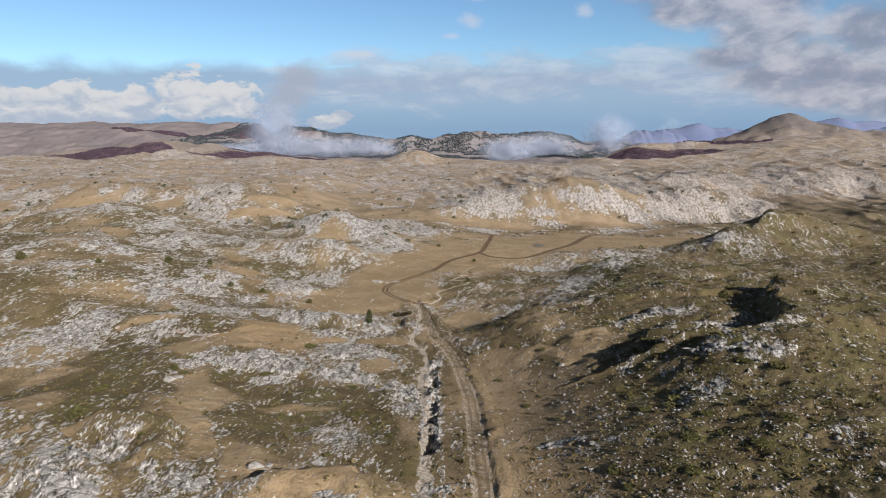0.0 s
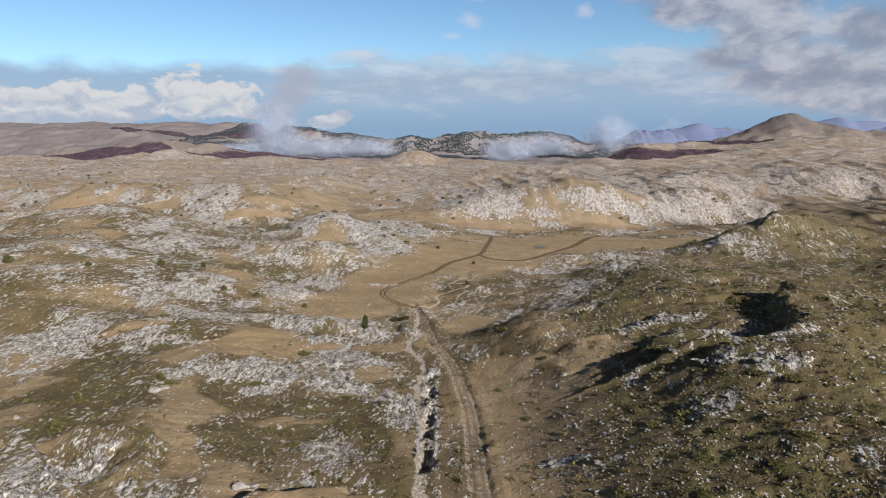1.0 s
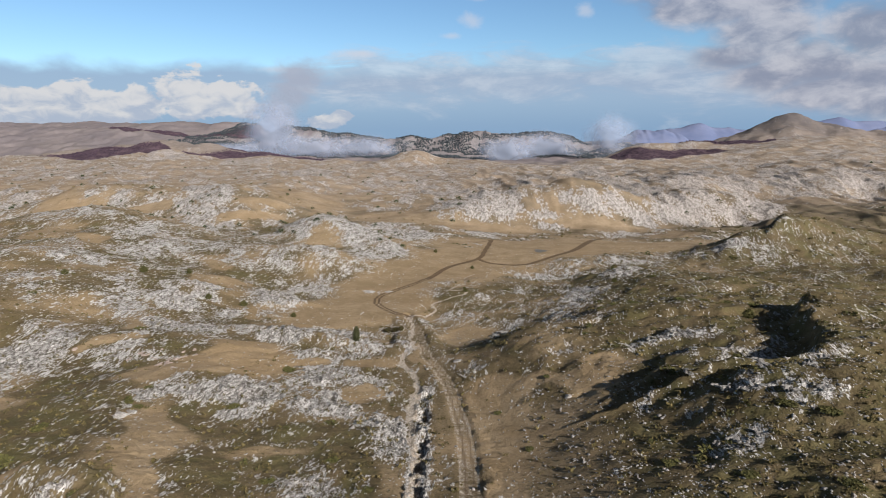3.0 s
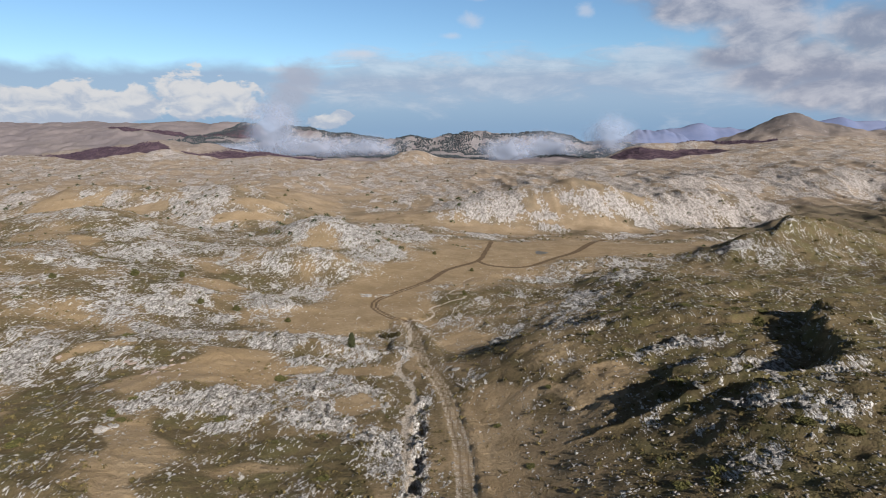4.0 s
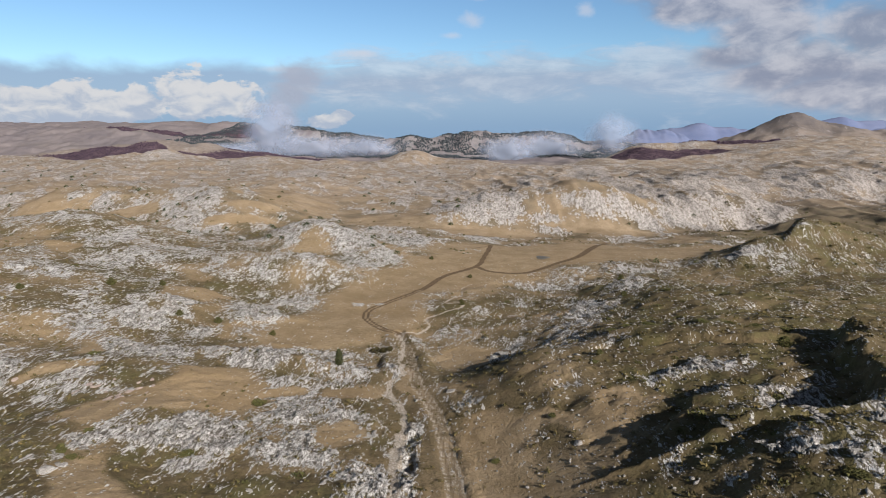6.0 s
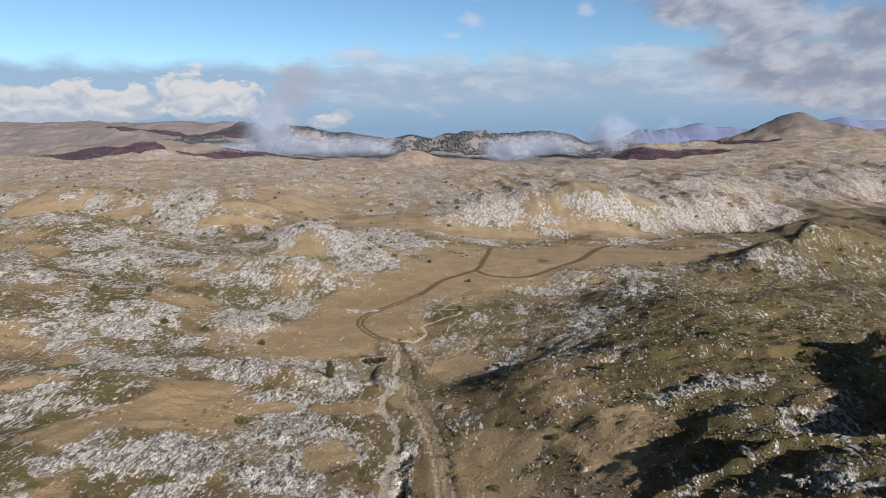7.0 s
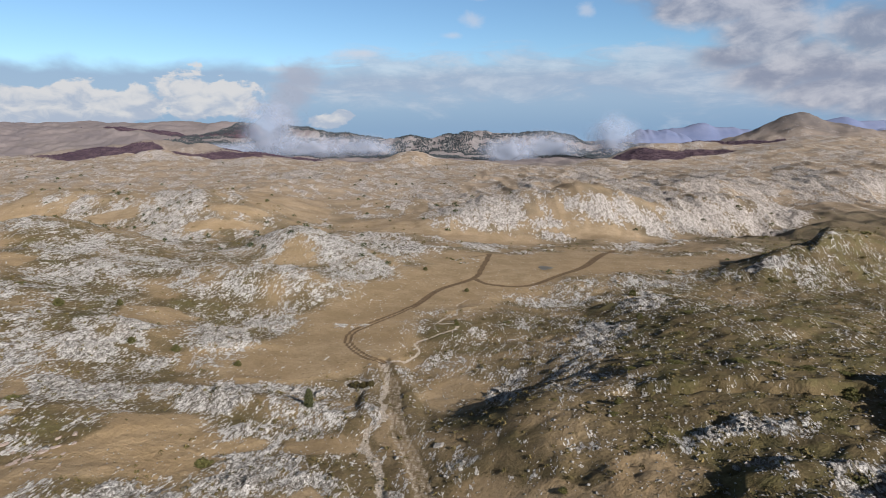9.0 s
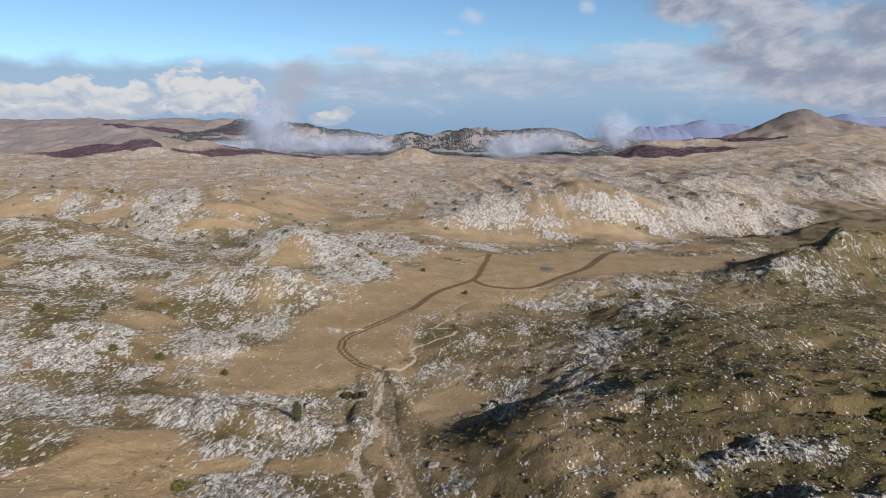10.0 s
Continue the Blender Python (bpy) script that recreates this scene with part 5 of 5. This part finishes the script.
# the small conifer by the meadow, junipers and thickets
def taper(name, height, low, high, bend, sides=8):
    """A bent, tapering stem."""
    k = np.linspace(0, 1, 6)
    a = np.linspace(0, 2 * math.pi, sides, endpoint=False)
    rad = low + (high - low) * k
    co = np.stack([(rad[:, None] * np.cos(a) + (bend * k ** 2)[:, None]), rad[:, None] * np.sin(a) + 0 * k[:, None], (k * height)[:, None] + 0 * a], -1).reshape(-1, 3)
    i = np.arange(5)[:, None] * sides
    j = np.arange(sides)
    faces = np.stack([i + j, i + (j + 1) % sides, i + sides + (j + 1) % sides, i + sides + j], -1).reshape(-1, 4)
    mesh = bpy.data.meshes.new(name)
    fill(mesh, co, faces)
    return mesh


def crown_mesh(name, height, radius, low, sprays, leaf, seed, cone=0.6):
    """Sprays of small leaves in an uneven egg-shaped crown with gaps."""
    r = np.random.default_rng(seed)
    h, a = r.uniform(0, 1, sprays), r.uniform(0, 2 * math.pi, sprays)
    prof = np.sin(np.clip(h * (1 - 0.12) + 0.12, 0, 1) * math.pi) ** 0.6 * (1 - cone * h)
    lumps = 0.75 + 0.4 * swell(np.cos(a) * 1.5 + 5, h * 4 + np.sin(a) * 1.5, seed)
    rad = radius * prof * lumps * r.uniform(0.35, 1.05, sprays) ** 0.6
    core = np.stack([rad * np.cos(a), rad * np.sin(a), low + h * (height - low)], 1)
    v = core[:, None] + r.normal(0, leaf, (sprays, 3, 3)) * np.array((1, 1, 0.7))
    mesh = bpy.data.meshes.new(name)
    fill(mesh, v.reshape(-1, 3), np.arange(sprays * 3).reshape(-1, 3))
    return mesh


def plant(name, label, category, x, y, height, radius, low, sprays, leaf, leaves, seed, group="", cone=0.6):
    root = tagged(new(name), label, category, group)
    part("trunk", taper("trunk", height * 0.8, 0.035 * height + 0.02, 0.015, 0.05 * height), BARK, root)
    part("crown", crown_mesh("crown", height, radius, low, sprays, leaf, seed, cone), leaves, root)
    root.matrix_world = pose(x, y, rest(x, y) - 0.05)
    return root


plant("conifer_tree", "lone small dark conifer on stony ground by the meadow", "tree", -39.2, 159.9, 4.0, 1.35, 0.3, 1900, 0.15, CONIFER, 11, "", 0.35)
juniper = plant("juniper_bush", "rounded dark-green juniper bush on stony pasture", "bush", -68.8, 82.3, 1.9, 1.6, 0.05, 700, 0.17, JUNIPER, 12, "juniper bushes", 0.25)
low_one = plant("juniper_bush", "low spreading juniper mat on dry grass", "bush", -48.2, 134.9, 0.8, 1.9, 0.02, 700, 0.17, JUNIPER, 13, "juniper mats", 0.2)
for x, y, size in [(-146.8, 161.5, 1.2), (23.5, 150, 0.7), (-15.4, 223, 0.7), (-16, 226, 0.5), (-118.6, 192.7, 1.1), (49.6, 140, 1.0), (-90, 180, 0.8), (34, 208, 0.8),
                   (-66, 106, 0.7), (43, 262, 1.2), (-80, 182, 0.9), (-64, 181, 0.7), (-110, 205, 0.9), (18, 146, 0.6), (-128, 170, 0.8), (-16.1, 271.6, 0.7), (-36, 300, 0.8)]:
    copy_thing(juniper, pose(x, y, rest(x, y) - 0.05, 0, 0, x * 37 % 360) @ Matrix.Scale(size, 4))
NEAR_MATS = [(-30.7, 70.3, 0.6), (-26, 77.6, 0.5), (24, 74, 0.9), (22, 66, 0.8), (14, 70, 0.7), (4, 101, 0.6), (-1.3, 117.5, 0.6), (41, 90, 1.0), (36, 75, 0.9),
    (21, 86, 0.8), (37, 93, 0.9), (15, 66, 0.6), (-18.3, 86.2, 0.6), (-73, 94, 1.0), (-26, 95, 0.8), (-33, 87, 0.8), (-135, 199, 1.0), (30, 160, 0.8),
    (46, 206, 1.0), (-50, 112, 0.9)]
# the last seven, from (26, 160.6), stand in for shade in a trench
OUTER_AND_TRENCH_MATS = [(-64, 105, 0.7), (8, 127, 0.6), (17, 143, 0.7), (23, 161, 0.8), (-88, 143, 0.9), (-67, 113, 0.7), (28, 80, 0.8), (31, 70, 0.9), (26, 160.6, 0.8),
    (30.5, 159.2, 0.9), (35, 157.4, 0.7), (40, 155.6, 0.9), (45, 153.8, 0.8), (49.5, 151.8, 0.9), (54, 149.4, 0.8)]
for x, y, size in NEAR_MATS + OUTER_AND_TRENCH_MATS:
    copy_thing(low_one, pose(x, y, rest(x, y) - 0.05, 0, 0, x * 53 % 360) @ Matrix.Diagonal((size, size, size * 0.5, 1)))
for x, y, size in [(-34.2, 177.5, 1.0), (-32.1, 176.9, 0.8), (-30.5, 176.3, 0.7)]:
    plant("thicket", "brown leafless thicket at the meadow's edge", "bush", x, y, 1.5 * size, 1.7 * size, 0.02, 600, 0.15, HEATH, int(x * 7) % 50 + 60, "thickets", 0.2)

# stones stand in for the herd at the meadow's north side, and a shallow pool
for k in range(24):
    a = k / 24 * 2 * math.pi
    rock_thing("herd_stone", STONES[k % 5], LIME, -20 + 4.6 * math.cos(a) + rng.normal(0, 0.7), 327 + 6 * math.sin(a) + rng.normal(0, 0.8), rng.uniform(0.35, 0.9),
               rng.uniform(0, 360), "grey stone standing in for a grazing animal on the meadow", "sheepfold stones")
# low junipers added among them as the darker animals
for k in range(7):
    copy_thing(juniper, pose(-22 + rng.normal(0, 3.5), 327 + rng.normal(0, 4), rest(-22, 327) - 0.05, 0, 0, k * 50) @ Matrix.Diagonal((0.6, 0.6, 0.3, 1)))


def pool():
    a = np.linspace(0, 2 * math.pi, 40, endpoint=False)
    r = 1 + 0.18 * np.sin(3 * a + 1) + 0.08 * np.sin(7 * a)
    cx, cy = 15.5, 316.0
    x, y = cx + 3.0 * r * np.cos(a), cy + 3.6 * r * np.sin(a)
    level = float(terrain(x, y)[0].max()) + 0.04
    bm = bmesh.new()
    rim = [bm.verts.new((p, q, level)) for p, q in zip(x, y)]
    bed = [bm.verts.new((cx + (p - cx) * 1.12, cy + (q - cy) * 1.12, level - 0.35)) for p, q in zip(x, y)]
    bm.faces.new(rim)
    for k in range(40):
        bm.faces.new((rim[k], bed[k], bed[(k + 1) % 40], rim[(k + 1) % 40]))
    mesh = bpy.data.meshes.new("water")
    bm.to_mesh(mesh)
    m, n = material("pool_water")
    v = n.noise(n.add("ShaderNodeTexCoord").outputs["Object"], 1.5, 3)
    mesh.materials.append(finish(m, n, (0.09, 0.08, 0.06), 0.45, v, 0.15, 0.05, 0.4))
    tagged(new("water", mesh), "shallow dark pool on the flat meadow", "water", kind="structure")


pool()


# ---- mist on the far slopes, and blue mountains beyond ----
def mist_material():
    m, n = material("mist")
    at = n.add("ShaderNodeTexCoord").outputs["Object"]
    own = n.add("ShaderNodeAttribute", {"attribute_name": "thick"}).outputs["Fac"]
    wisp = n.noise(n.vec("MULTIPLY", at, (1, 1, 1.4)), 0.016, 8, 0.66, 0.8)
    body = n.math("MULTIPLY", n.step(n.math("ADD", own, n.math("MULTIPLY", n.math("SUBTRACT", wisp, 0.5), 1.5)), 0.0, 1.0), 0.5)
    near = n.add("ShaderNodeBsdfDiffuse", Color=(0.47, 0.53, 0.65, 1))
    through_it = n.add("ShaderNodeBsdfTranslucent", Color=(0.47, 0.53, 0.65, 1))
    lit = n.add("ShaderNodeMixShader", i0=0.5, i1=near.outputs[0], i2=through_it.outputs[0])
    gap = n.add("ShaderNodeBsdfTransparent")
    both = n.add("ShaderNodeMixShader", i0=body, i1=gap.outputs[0], i2=lit.outputs[0])
    n.add("ShaderNodeOutputMaterial", Surface=both.outputs[0])
    return m


MIST = mist_material()


def mist_bank(x, y, z, wide, tall, deep, seed):
    """A bank of mist: nested billowing veils, thinning towards every rim."""
    cos, thick, faces, base = [], [], [], 0
    u, v = np.meshgrid(np.linspace(-1, 1, 40), np.linspace(-1, 1, 24))
    for k in range(2):
        s = 1 - 0.2 * k
        d = np.hypot(u, v)
        bulge = np.sqrt(np.maximum(1.05 - np.minimum(d, 1) ** 2, 0.05))
        off = swell(u * 2 + k * 3 + seed, v * 2, 7 + k) * 0.12
        cos.append(np.stack([x + wide * s * (u + off * 0.3), y - deep * (bulge * (0.9 + 0.2 * k) + off), z + tall * s * (v + off * 0.3)], -1).reshape(-1, 3))
        thick.append(np.clip(1 - d, 0, 1).ravel() * 1.5 - 0.22)
        i = np.arange(23)[:, None] * 40 + np.arange(39)
        faces.append(np.stack([i, i + 1, i + 41, i + 40], -1).reshape(-1, 4) + base)
        base += u.size
    mesh = bpy.data.meshes.new("mist_bank")
    fill(mesh, np.vstack(cos), np.vstack(faces))
    mesh.attributes.new("thick", "FLOAT", "POINT").data.foreach_set("value", np.concatenate(thick).astype(np.float32))
    mesh.polygons.foreach_set("use_smooth", np.ones(len(mesh.polygons), bool))
    mesh.materials.append(MIST)
    return tagged(new("mist_bank", mesh), "torn bank of white mist against distant cliffs", "mist", "mist banks")


mist_bank(-811, 2050, 38, 160, 191, 60, 1)
mist_bank(-698, 2120, -14, 264, 76, 60, 2)
mist_bank(-518, 2150, -15, 199, 64, 60, 3)
mist_bank(-920, 2000, -19, 159, 49, 60, 4)
mist_bank(-19, 2080, -22, 138, 85, 60, 5)
mist_bank(118, 2150, -12, 185, 84, 60, 16)
mist_bank(298, 1990, 30, 118, 96, 60, 17)


def blue_range(x, y, wide, deep, height, seed):
    """A far mountain ridge; its distance haze is mixed into the slope colour."""
    u, v = np.meshgrid(np.linspace(-1, 1, 90), np.linspace(-1, 1, 24))
    crest = np.maximum(1 - np.abs(u) ** 2.2, 0) * (0.84 + 0.22 * fbm(u * 2.2 + seed, 0 * u + seed, 1.0, 3, seed))
    z = -80 + (height + 80) * crest * np.maximum(1 - np.abs(v) ** 1.5, 0) + 8 * fbm(u * 5, v * 3, 1.0, 3, seed + 5) * (1 - np.abs(v))
    i = np.arange(23)[:, None] * 90 + np.arange(89)
    mesh = bpy.data.meshes.new("backdrop")
    fill(mesh, np.stack([x + wide * u, y + deep * v, z], -1).reshape(-1, 3), np.stack([i, i + 1, i + 91, i + 90], -1).reshape(-1, 4))
    mesh.polygons.foreach_set("use_smooth", np.ones(len(mesh.polygons), bool))
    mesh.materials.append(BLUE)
    tagged(new("backdrop", mesh), "blue-grey mountain ridge far beyond the plateau", "mountain", kind="structure")


# blue of the haze painted in as base colour
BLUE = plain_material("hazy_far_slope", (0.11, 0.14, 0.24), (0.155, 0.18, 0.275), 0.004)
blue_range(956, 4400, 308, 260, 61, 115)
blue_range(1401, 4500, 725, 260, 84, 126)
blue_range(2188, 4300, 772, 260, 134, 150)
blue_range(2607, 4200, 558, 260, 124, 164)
